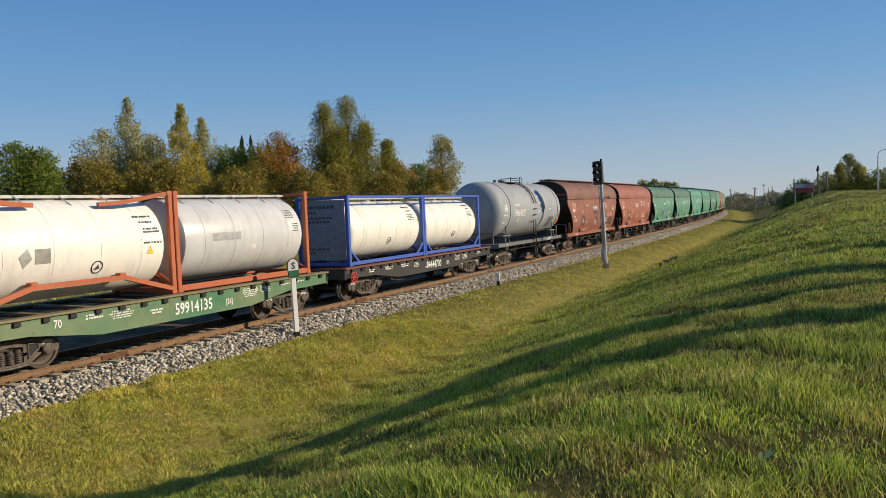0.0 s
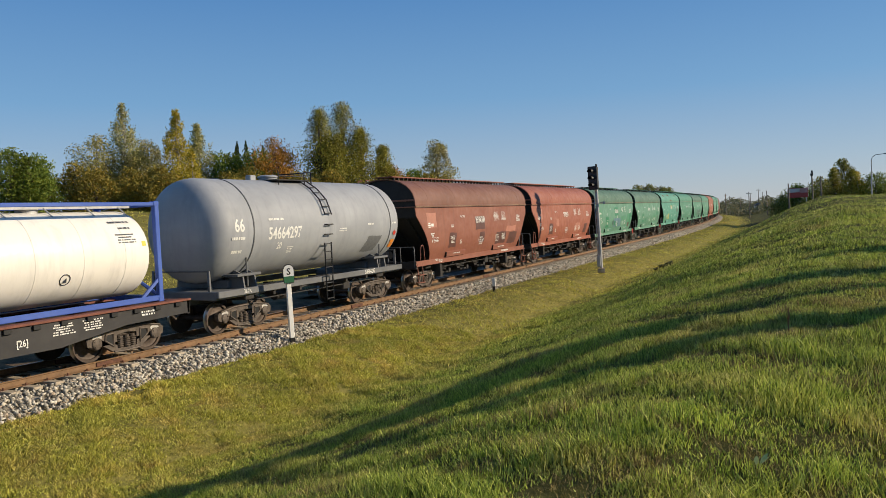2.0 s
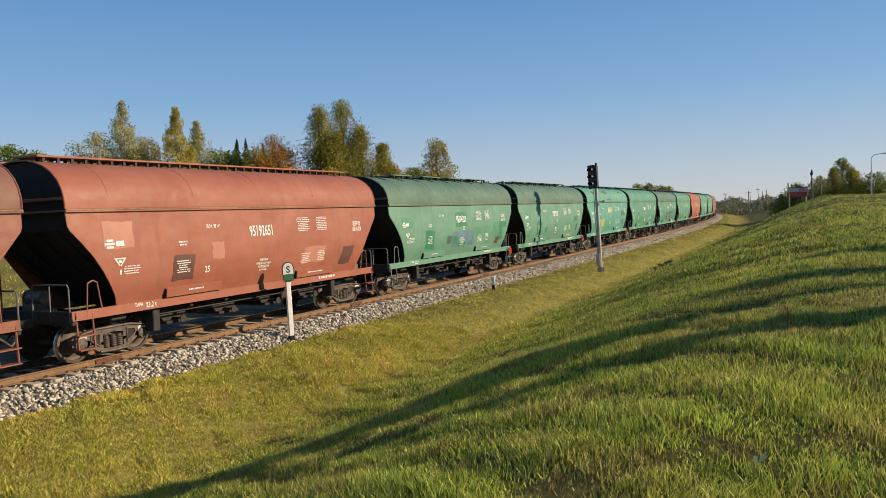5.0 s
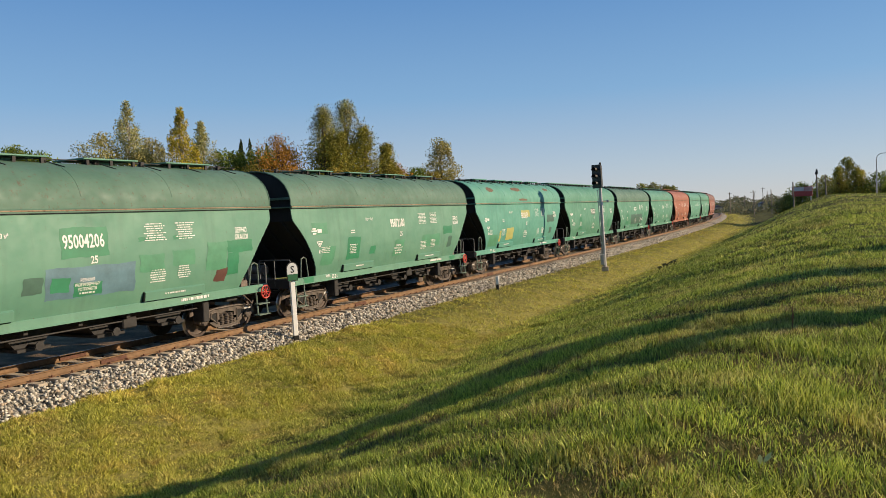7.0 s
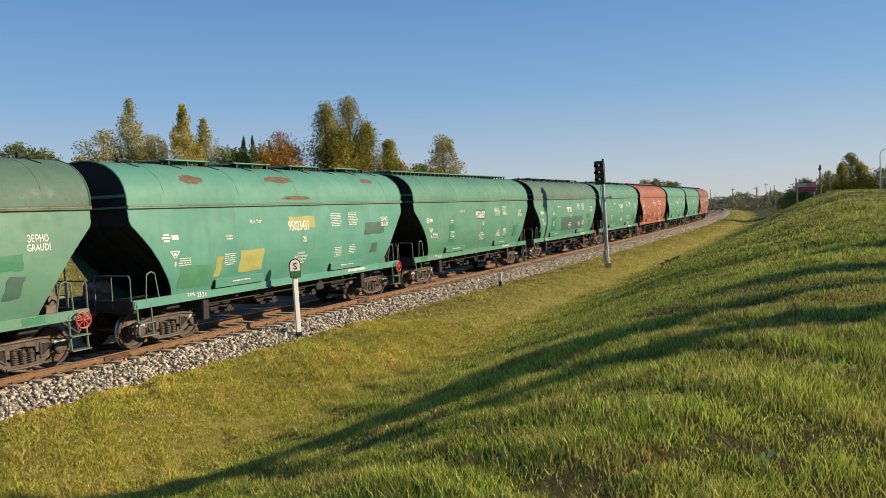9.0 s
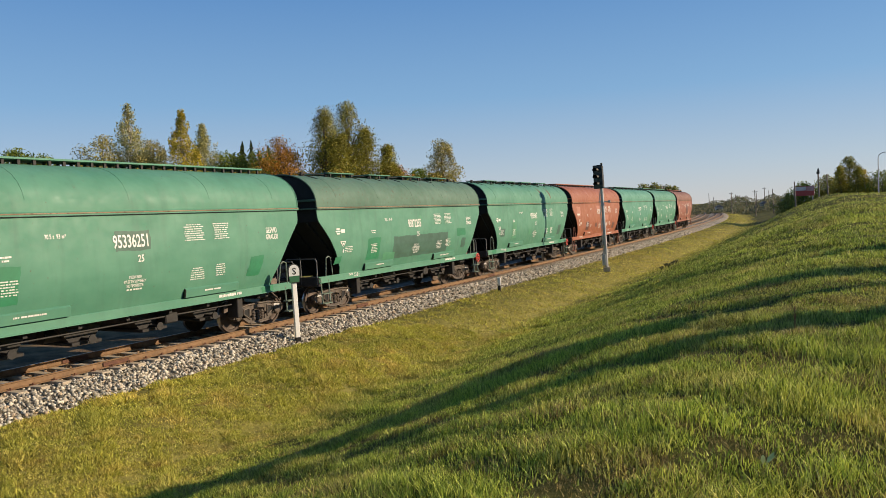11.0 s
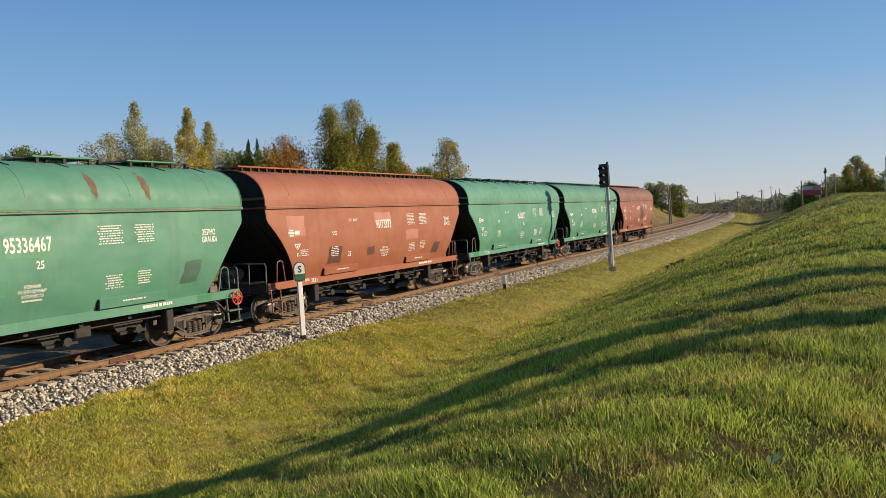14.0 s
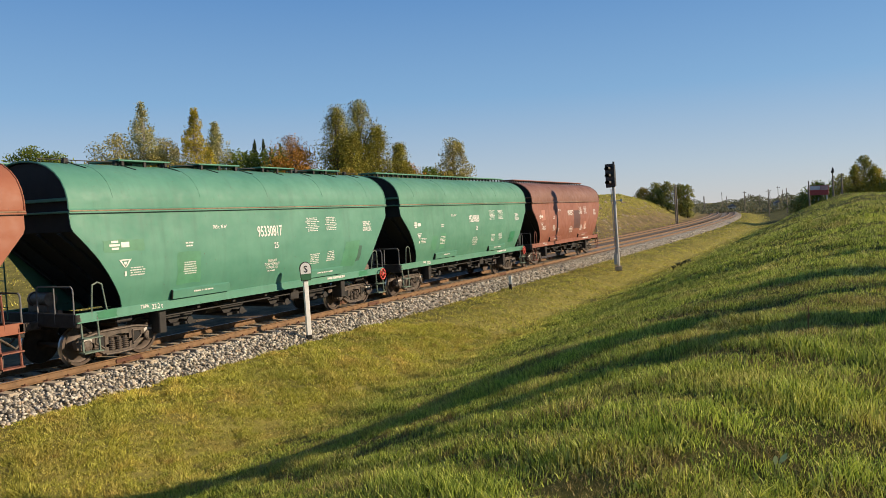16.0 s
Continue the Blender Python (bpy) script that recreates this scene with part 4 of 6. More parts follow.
def flat_wagon(s, body, label, deck, number, extra):
    w = thing("container_flat_wagon", label, "railway wagon", "container flat wagons")
    sh = Shape()
    out = [(-6.75, 1.26), (6.75, 1.26), (6.75, 0.92), (4.6, 0.88), (2.7, 0.62), (-2.7, 0.62), (-4.6, 0.88), (-6.75, 0.92)]
    for s_ in (-1, 1):
        sh.prism(out, s_ * 1.34, s_ * 1.44)
    for y in np.arange(-6.3, 6.4, 0.7):
        sh.box(1.43, 1.50, y - 0.09, y + 0.09, 1.14, 1.255, 0.01, 1)
        sh.box(-1.50, -1.43, y - 0.09, y + 0.09, 1.12, 1.25, 0.01, 1)
    sh.box(-1.44, 1.44, -6.78, -6.66, 0.88, 1.26, 0.02)
    sh.box(-1.44, 1.44, 6.66, 6.78, 0.88, 1.26, 0.02)
    side = part("frame", sh, [body, BLACK], w)
    sh = Shape()
    for s_ in (-1, 1):
        sh.box(s_ * 1.16, s_ * 1.50, -6.78, 6.78, 1.262, 1.32, 0.01)
    for y in np.arange(-6.6, 6.7, 1.32):
        sh.box(-1.3, 1.3, y - 0.1, y + 0.1, 1.22, 1.30, 0.01)
    part("deck_edge", sh, deck, w)
    part("deck_plate", cached("deckplate", lambda: Shape().box(-1.32, 1.32, -6.64, 6.64, 1.165, 1.215, 0.005).mesh("deck_plate", [DARK])), None, w)
    part("underframe", cached("funder", lambda: underframe_mesh(6.6, 9.72).mesh("underframe", [DARK])), None, w)
    for y in (-4.86, 4.86):
        bogie(w, y)
    couplers(w, P_FLAT / 2, 0.55)
    sx = lambda z: 1.444
    text_on(side, number, *extra["number"], sx, WHITE, name="wagon_number")
    for a in extra.get("text", ()):
        text_on(side, *a, sx, WHITE)
    for y, z, wd, n in extra["bars"]:
        bars_on(side, y, z, wd, n, sx, WHITE, 0.075, 0.045, seed=11)
    if "wheel" in extra:
        part("handwheel", cached("hwheel", handwheel_mesh), None, w, "red brake handwheel", at=pose(1.55, extra["wheel"], 0.95))
    WAGONS.append((w, s, 4.86))
    return w


CARGO = []      # containers: thing, index of their wagon, place on it


def tank_container(wagon, y, style, frame_mat, tank_mat, label, height_=2.70):
    c = thing("tank_container", label, "tank container", "tank containers")
    H, L = height_, 3.03
    sh = Shape()
    for sy in (-1, 1):
        for sx in (-1, 1):
            sh.box(sx * 1.08, sx * 1.22, sy * (L - 0.15), sy * L, 0.0, H, 0.015)
            for z in (0, H - 0.12):
                sh.box(sx * 1.05, sx * 1.225, sy * (L - 0.18), sy * (L + 0.003), z, z + 0.125, 0.012)
        sh.box(-1.1, 1.1, sy * (L - 0.14), sy * (L - 0.02), 0.02, 0.16, 0.01)
        sh.box(-1.1, 1.1, sy * (L - 0.12), sy * (L - 0.03), H - 0.14, H - 0.03, 0.01)
        sh.tube([(-1.1, sy * (L - 0.07), 0.15), (0, sy * (L - 0.07), 0.75), (1.1, sy * (L - 0.07), 0.15)], 0.05)
    if style == "box":          # full frame with bottom and top side rails
        for sx in (-1, 1):
            sh.box(sx * 1.10, sx * 1.21, -L + 0.1, L - 0.1, 0.03, 0.17, 0.012)
            sh.box(sx * 1.12, sx * 1.21, -L + 0.1, L - 0.1, H - 0.12, H - 0.02, 0.012)
            for sy in (-1, 1):
                sh.tube([(sx * 1.16, sy * (L - 0.10), 0.62), (sx * 1.16, sy * (L - 0.70), 0.14)], 0.055, 4)
    elif style == "rail":
        for sx in (-1, 1):
            sh.box(sx * 1.10, sx * 1.21, -L + 0.1, L - 0.1, 0.03, 0.20, 0.012)
    else:                       # swan-necked side beams and top arms
        for sx in (-1, 1):
            for sy in (-1, 1):
                sh.tube([(sx * 1.16, sy * (L - 0.1), 0.14), (sx * 1.22, sy * 1.25, 0.62)], 0.085, 4)
                sh.tube([(sx * 1.16, sy * (L - 0.1), H - 0.06), (sx * 0.95, sy * 1.55, H - 0.30), (sx * 0.86, sy * 0.9, H - 0.34)], 0.075, 4)
                sh.box(sx * 1.06, sx * 1.26, sy * 1.12, sy * 1.32, 0.56, 0.74, 0.02)
            sh.tube([(sx * 1.22, -1.25, 0.62), (sx * 1.22, 1.25, 0.62)], 0.085, 4)
    part("frame", sh, frame_mat, c)
    R, cz, E = (1.17, H / 2 - 0.02, L - 0.16) if style == "box" else (1.235, H / 2 + 0.02, L - 0.16)
    sh = Shape()
    end = [(-E, 0.0), (-E + 0.015, 0.5), (-E + 0.05, 0.85), (-E + 0.12, 1.06), (-E + 0.22, R - 0.03), (-E + 0.34, R)]
    sh.lathe(end + [(0, R)] + [(-a, r) for a, r in end[::-1]], 48, "y", (0, 0, cz))
    tank = part("tank", sh, tank_mat, c, smooth=40)
    for y0 in (-1.9, -0.65, 0.65, 1.9):
        part("seam", Shape().lathe([(y0 - 0.012, R), (y0 - 0.012, R + 0.006), (y0 + 0.012, R + 0.006), (y0 + 0.012, R)], 48, "y", (0, 0, cz)), tank_mat, tank)
    tx = lambda z: math.sqrt(max(0.01, R * R - (z - cz) ** 2))
    sh = Shape()
    sh.box(-0.28, 0.28, -2.7, 2.7, H - 0.10, H - 0.07, 0.004)
    sh.box(0.30, 0.34, -2.8, 2.8, H - 0.15, H - 0.09, 0)
    for y0 in (-2.2, -1.0, 0.2, 1.4, 2.4):
        sh.tube([(0.3, y0, H - 0.08), (tx(H - 0.35), y0 + 0.12, H - 0.35)], 0.018)
    sh.lathe([(H - 0.25, 0.26), (H - 0.13, 0.26), (H - 0.11, 0.0)], 16, "z")
    part("walkway", sh, GALV, c, "galvanised top walkway")
    CARGO.append((c, wagon, pose(0, y, 1.325)))
    return c, tank, tx, H


# the train, from its leading wagon back; metres along the line at the start
S_LEAD = 85.545
S_TANK = S_LEAD - 2 * P_HOP - (P_HOP + P_TANK) / 2
S_BLACK = S_TANK - (P_TANK + P_FLAT) / 2
S_GREEN = S_BLACK - P_FLAT

flat_wagon(S_GREEN, FLAT_GREEN, "green container flat wagon with fish-bellied side beams", painted("worn_deck_edge_paint", (0.16, 0.13, 0.07), (0.24, 0.20, 0.11)), "59914135",
           {"number": (0.35, 0.90, 0.33), "text": (("70", -3.9, 1.05, 0.20), ("[26]", 1.75, 0.88, 0.16)),
            "bars": ((-1.0, 0.98, 0.45, 2), (-2.9, 1.12, 0.6, 2), (-2.1, 1.12, 0.8, 3), (2.7, 1.15, 0.8, 4), (3.4, 1.16, 0.6, 3), (5.2, 1.12, 0.5, 1), (4.4, 1.10, 0.7, 1))})
flat_wagon(S_BLACK, FLAT_BLACK, "black container flat wagon with rusty deck edge", plain("rusty_red_deck_edge", (0.22, 0.075, 0.045), 0.75, 0.0, 0.4, 4), "94444700",
           {"number": (0.35, 0.90, 0.33), "text": (("[26]", 1.75, 0.88, 0.16),), "bars": ((-4.9, 1.1, 0.5, 2), (-3.6, 1.1, 0.6, 2), (-2.3, 1.1, 0.7, 2), (-1.3, 1.1, 0.5, 3), (2.8, 1.15, 0.6, 4), (3.6, 1.15, 0.6, 4), (5.3, 1.12, 0.6, 2), (-0.3, 0.82, 0.5, 1)),
            "wheel": -6.35})
tank_wagon(S_TANK)

cc, tk, tx, H = tank_container(0, -3.05, "swan", ORANGE, CREAM, "cream tank container in an orange swan-necked frame", 2.86)
for y, z, wd, n in ((2.1, 2.15, 0.75, 1), (2.15, 2.0, 0.6, 1), (2.25, 1.82, 0.55, 2), (2.25, 1.45, 0.6, 1)):
    bars_on(tk, y, z, wd, n, tx, DARKLET, 0.08, 0.05, seed=21)
patch_on(tk, -1.15, -0.75, 1.15, 1.50, tx, plain("grey_data_plate", (0.32, 0.31, 0.28), 0.6), name="data_plate")
sh = Shape().add([(tx(1.33) + 0.01, -1.55, 1.33), (tx(1.5) + 0.01, -1.33, 1.52), (tx(1.33) + 0.01, -1.22, 1.28), (tx(1.1) + 0.01, -1.42, 1.08)], [(0, 1, 2, 3)])
part("diamond_placard", sh, plain("grey_placard", (0.42, 0.41, 0.38), 0.6), tk, smooth=0)
part("warning_sign", Shape().add([(tx(1.2) + 0.01, 2.05, 1.18), (tx(1.2) + 0.01, 2.28, 1.18), (tx(1.4) + 0.01, 2.165, 1.40)], [(0, 1, 2)]), YELLOW, tk, "yellow warning triangle", smooth=0)
sh = Shape()
sh.tube([(tx(0.95 + 0.15 * math.sin(a)) + 0.005, 0.55 + 0.16 * math.cos(a), 0.95 + 0.15 * math.sin(a)) for a in np.linspace(0, 2 * math.pi, 17)], 0.014)
sh.add([(tx(0.9) + 0.01, 0.46, 0.88), (tx(0.9) + 0.01, 0.62, 0.90), (tx(1.0) + 0.012, 0.58, 1.02)], [(0, 1, 2)])
part("round_mark", sh, DARKLET, tk, smooth=0)
cc, tk, tx, H = tank_container(0, 3.05, "rail", ORANGE, PALE_GREY, "pale grey tank container in an orange frame", 2.86)
for y, z, wd, n in ((2.15, 2.2, 0.45, 3), (2.3, 1.75, 0.35, 3)):
    bars_on(tk, y, z, wd, n, tx, DARKLET, 0.10, 0.05, seed=22)
patch_on(tk, -1.6, -0.4, 1.38, 1.62, tx, plain("greyed_patch", (0.40, 0.40, 0.40), 0.5), name="worn_patch")
patch_on(tk, 1.95, 2.2, 1.55, 1.85, tx, WHITE, name="label_plate")
patch_on(tk, 0.10, 0.30, 1.05, 1.20, tx, WHITE, name="label_plate")
for y0 in (-3.04, 3.04):
    cc, tk, tx, H = tank_container(1, y0, "box", BLUE, CREAM, "cream tank container in a blue box frame", 2.74)
    for y, z, wd, n in ((2.0, 2.18, 0.7, 1), (2.05, 2.02, 0.4, 1), (2.0, 1.86, 0.7, 3)):
        bars_on(tk, y, z, wd, n, tx, DARKLET, 0.09, 0.05, seed=23)
    patch_on(tk, 2.45, 2.58, 1.55, 1.68, tx, YELLOW, name="yellow_label")
    sh = Shape()
    sh.tube([(tx(0.85 + 0.13 * math.sin(a)) + 0.005, 0.15 + 0.14 * math.cos(a), 0.85 + 0.13 * math.sin(a)) for a in np.linspace(0, 2 * math.pi, 15)], 0.012)
    sh.add([(tx(0.8) + 0.01, 0.08, 0.78), (tx(0.8) + 0.01, 0.2, 0.78), (tx(0.9) + 0.012, 0.18, 0.90)], [(0, 1, 2)])
    part("round_mark", sh, DARKLET, tk, smooth=0)
# data panel on the leading blue container's end
_panel = CARGO[-2][0]
sh = Shape()
sh.box(-1.05, 1.05, -3.02, -2.99, 0.25, 2.55, 0.01)
pn = part("end_panel", sh, plain("blue_grey_end_panel", (0.17, 0.22, 0.29), 0.5), _panel, "blue-grey end panel with rows of writing")
sh = Shape()
_r = random.Random(4)
for z, n, h in ((2.25, 9, 0.12), (2.05, 4, 0.1), (1.85, 8, 0.08), (1.70, 7, 0.08), (0.65, 7, 0.07), (0.5, 3, 0.07)):
    x = -0.85
    for k in range(n):
        x2 = x + _r.uniform(0.08, 0.16)
        sh.add([(x, -3.026, z), (x2, -3.026, z), (x2, -3.026, z + h), (x, -3.026, z + h)], [(0, 1, 2, 3)])
        x = x2 + 0.05
part("small_print", sh, DARKLET, pn, smooth=0)

_D, _M, _S, _B, _N, _L, _O = PATCH_DARK, PATCH_MID, PATCH_SHADE, PATCH_BLUE, PATCH_BROWN, PATCH_PALE, PATCH_OCHRE
_R = PATCH_RUST
_REDS = ((-5.85, -4.95, 2.80, 3.48, _L, 0.0), (-3.72, -2.95, 1.80, 2.50, _N, 0.08))
HOPPERS = [
    ("95164349", RED[0], ROOF_BROWN, "brown-red grain hopper wagon with dusty dark roof", dict(walkway=True, red=True, marks=_REDS + ((-0.62, 0.58, 2.55, 3.22, _N, 0.0), (2.0, 3.4, 1.70, 2.32, _N, 0.15), (3.7, 4.9, 1.62, 2.25, _N, 0.3), (-0.1, 0.5, 1.9, 2.4, _N, 0.0), (3.5, 4.9, 2.3, 2.6, _L, 0.1)))),
    ("95192651", RED[1], RED[1], "brick-red grain hopper wagon with pale touch-up patches", dict(walkway=True, red=True, marks=_REDS + ((2.0, 3.2, 1.85, 2.4, _L, 0.2), (4.2, 4.9, 1.65, 2.3, _N, 0.3), (-2.2, -1.7, 2.3, 2.8, _L, 0.0)))),
    ("95004206", GREEN[2], ROOF_GREEN, "faded green grain hopper wagon with many touch-up patches", dict(wheel_at=6.45, marks=((-1.05, 1.45, 1.72, 2.45, _B, 0.0), (-0.62, 0.68, 2.66, 3.38, _D, 0.0), (-0.95, -0.45, 1.88, 2.22, _D, 0.05), (-0.32, 0.46, 1.74, 2.06, _D, 0.0), (-1.62, -1.14, 1.92, 2.28, _S, 0.05), (1.6, 2.4, 2.15, 2.6, _M, 0.0), (2.7, 3.5, 2.22, 2.65, _M, 0.0), (1.6, 2.35, 2.96, 3.05, _D, 0.0), (2.75, 3.35, 2.96, 3.05, _D, 0.0), (3.9, 4.7, 2.0, 2.8, _M, 0.1), (4.78, 5.85, 2.45, 2.82, _D, 0.0), (4.78, 5.25, 1.8, 2.45, _D, 0.0), (4.25, 4.7, 1.65, 2.02, _N, 0.12), (-3.75, -2.9, 1.75, 2.60, _D, 0.0), (-5.9, -5.0, 2.75, 3.25, _M, 0.0)))),
    ("95872180", GREEN[2], ROOF_GREEN, "light green grain hopper wagon with dark green patches", dict(wheel_at=6.45, marks=((-3.75, -2.9, 1.80, 2.62, _D, 0.1), (-5.35, -4.6, 1.7, 2.35, _M, 0.2), (-2.2, -1.8, 1.9, 2.2, _D, 0.1), (-0.4, 0.35, 1.7, 2.35, _M, 0.2), (2.0, 3.7, 1.95, 2.45, _M, 0.1), (4.1, 5.0, 2.42, 2.78, _D, 0.0), (4.5, 4.9, 1.8, 2.3, _S, 0.15), (-5.8, -4.9, 2.8, 3.2, _M, 0.0)))),
    ("95023431", BLUE_GREEN, ROOF_TEAL, "blue-green grain hopper wagon with rust spots on its roof", dict(wheel_at=6.45, marks=((-0.5, 0.9, 2.95, 3.35, _O, 0.0), (-3.95, -3.7, 1.72, 2.3, _O, 0.12), (-2.95, -1.9, 1.75, 2.4, _O, 0.1), (-5.3, -4.1, 1.5, 2.1, _M, 0.1), (3.9, 5.3, 2.55, 3.0, _S, 0.1), (4.3, 4.75, 1.85, 2.2, _S, 0.1), (-4.85, -4.0, 4.38, 4.66, _R, 0.3), (-1.4, 0.25, 4.46, 4.70, _R, -0.3), (4.3, 5.2, 4.50, 4.70, _R, 0.2), (-0.8, 0.75, 3.90, 4.04, _R, 0.0)))),
    ("95336251", GREEN[0], GREEN[0], "green grain hopper wagon with full roof walkway and patches", dict(walkway=True, marks=((-3.7, -3.1, 1.80, 2.65, _D, 0.1), (-0.5, 0.6, 2.8, 3.3, _S, 0.0), (4.2, 4.8, 1.75, 2.35, _D, 0.2)))),
    ("95872255", GREEN[0], ROOF_GREEN, "green grain hopper wagon with broad dark repainted band", dict(wheel_at=6.45, marks=((-1.9, 3.0, 1.66, 2.55, _S, 0.12), (-3.85, -2.95, 1.75, 2.58, _D, 0.15), (-5.95, -5.55, 1.75, 2.0, _D, 0.08), (4.05, 5.0, 2.32, 2.68, _D, 0.0), (4.5, 4.95, 1.75, 2.2, _S, 0.1), (-2.6, -1.7, 1.66, 1.95, _M, 0.0), (1.8, 2.5, 2.95, 3.06, _D, 0.0), (2.9, 3.5, 2.95, 3.06, _D, 0.0), (0.5, 0.68, 3.05, 3.35, _M, 0.0)))),
    ("95336467", GREEN[0], GREEN[0], "green grain hopper wagon with grey-green patches", dict(wheel_at=6.45, marks=((1.75, 1.95, 4.10, 4.75, _R, 0.0), (3.3, 3.55, 4.05, 4.80, _R, 0.0), (-0.55, 0.55, 2.75, 3.25, _M, 0.0), (-5.3, -4.7, 2.0, 2.45, _S, 0.1), (-3.6, -3.0, 1.85, 2.85, _M, 0.1), (-1.0, -0.6, 1.95, 2.3, _M, 0.1), (4.3, 4.9, 1.75, 2.35, _S, 0.2), (2.4, 3.2, 1.9, 2.3, _M, 0.0)))),
    ("95173373", RED[2], RED[2], "orange-red grain hopper wagon with pale touch-up patches", dict(walkway=True, red=True, marks=_REDS[:1] + ((-0.62, 0.6, 3.08, 3.5, _L, 0.0), (1.7, 2.7, 2.35, 2.75, _L, 0.0), (3.9, 4.5, 1.65, 2.1, _N, 0.25), (-1.2, -0.7, 1.9, 2.2, _N, 0.0), (-3.72, -2.95, 1.75, 2.35, _N, 0.1)))),
    ("95330817", GREEN[1], GREEN[1], "blue-green grain hopper wagon in fresh paint", dict(wheel_at=6.45, marks=((-3.75, -2.92, 1.75, 2.62, _M, 0.0), (4.35, 4.9, 1.75, 2.3, _S, 0.15), (-6.0, -4.8, 2.75, 3.05, _M, 0.0), (3.7, 4.6, 1.6, 2.5, _M, 0.3)))),
    ("95338083", GREEN[0], GREEN[0], "green grain hopper wagon with full-length roof walkway", dict(walkway=True, wheel_at=6.45, marks=((-4.4, -3.9, 1.8, 2.4, _M, 0.15), (-3.6, -3.1, 1.8, 2.5, _M, 0.1), (4.2, 4.9, 1.7, 2.25, _D, 0.2)))),
    ("95170577", RED[0], ROOF_BROWN, "brown-red last grain hopper wagon with a dusty roof", dict(walkway=True, red=True, marks=((-5.4, -4.8, 2.7, 3.3, _L, 0.0), (0.6, 2.0, 2.0, 3.2, _N, 0.1), (2.6, 3.2, 1.9, 2.4, _L, 0.2)))),
]
for i, (num, body, roof, label, kw) in enumerate(HOPPERS):
    hopper(S_LEAD + (i - 2) * P_HOP, num, body, roof, label, **kw)


# ---------------------------------------------------------------- permanent way
def sweep(profile, s0, s1, step, off=0.0):
    ss = np.arange(s0, s1 + 0.01, step)
    sh = Shape()
    rows = []
    for s in ss:
        x, y, a = rail_at(s)
        rows.append([(x + math.cos(a) * (u + off), y + math.sin(a) * (u + off), z) for u, z in profile])
    sh.sheet(rows)
    return sh


RAIL = [(-0.075, -0.18), (-0.075, -0.165), (-0.02, -0.145), (-0.012, -0.045), (-0.036, -0.03), (-0.036, -0.006), (-0.026, 0.0), (0.026, 0.0), (0.036, -0.006), (0.036, -0.03), (0.012, -0.045), (0.02, -0.145), (0.075, -0.165), (0.075, -0.18)]


def rail_line(name, off, s0, s1, parent, dz=0.0):
    sh = sweep([(u, z + dz) for u, z in RAIL], s0, s1, 2.0, off)
    n = len(RAIL) - 1
    sh.m = [1 if (i % n) in (6,) else 0 for i in range(len(sh.f))]
    return part(name, sh, [RAILRUST, RAILTOP], parent, "rusty rail with worn head")


# stained brown, darkened further to carry the shade under the wagons
BED = plain("brown_stained_shaded_ballast", (0.17, 0.115, 0.075), 0.95, 0.0, 0.55, 9)
track = tagged(new("track", sweep([(-1.9, -0.29), (-1.4, -0.252), (0.95, -0.252), (1.1, -0.30)], -30, 420, 2.0).mesh("track", [BED])), "railway track with rusty rails on concrete sleepers", "railway track", kind="structure")
for off in (0.798, -0.798):
    rail_line("rail", off, -30, 420, track)
second = tagged(new("siding_track", sweep([(-6.5, -0.42), (-6.0, -0.36), (-3.6, -0.36), (-3.1, -0.42)], 30, 330, 2.0).mesh("siding_track", [plain("dirty_ballast_soil", (0.115, 0.088, 0.06), 0.95, 0, 0.5, 3)])),
                "overgrown siding track with rusty rails", "railway track", kind="structure")
for off in (-4.0, -5.6):
    rail_line("rail", off, 30, 330, second, -0.16)
# fish plates at the rail joints
for s in (12.9, 24.6, 37.6, 50.0):
    for off in (0.798, -0.798):
        x, y, a = rail_at(s, off)
        part("fish_plate", Shape().box(0.012, 0.05, -0.4, 0.4, -0.15, -0.045, 0.01).box(-0.05, -0.012, -0.4, 0.4, -0.15, -0.045, 0.01).box(-0.045, 0.045, -0.14, 0.14, -0.2, -0.16, 0.01), RUSTY, track, at=pose(x, y, 0, 0, 0, math.degrees(a)))


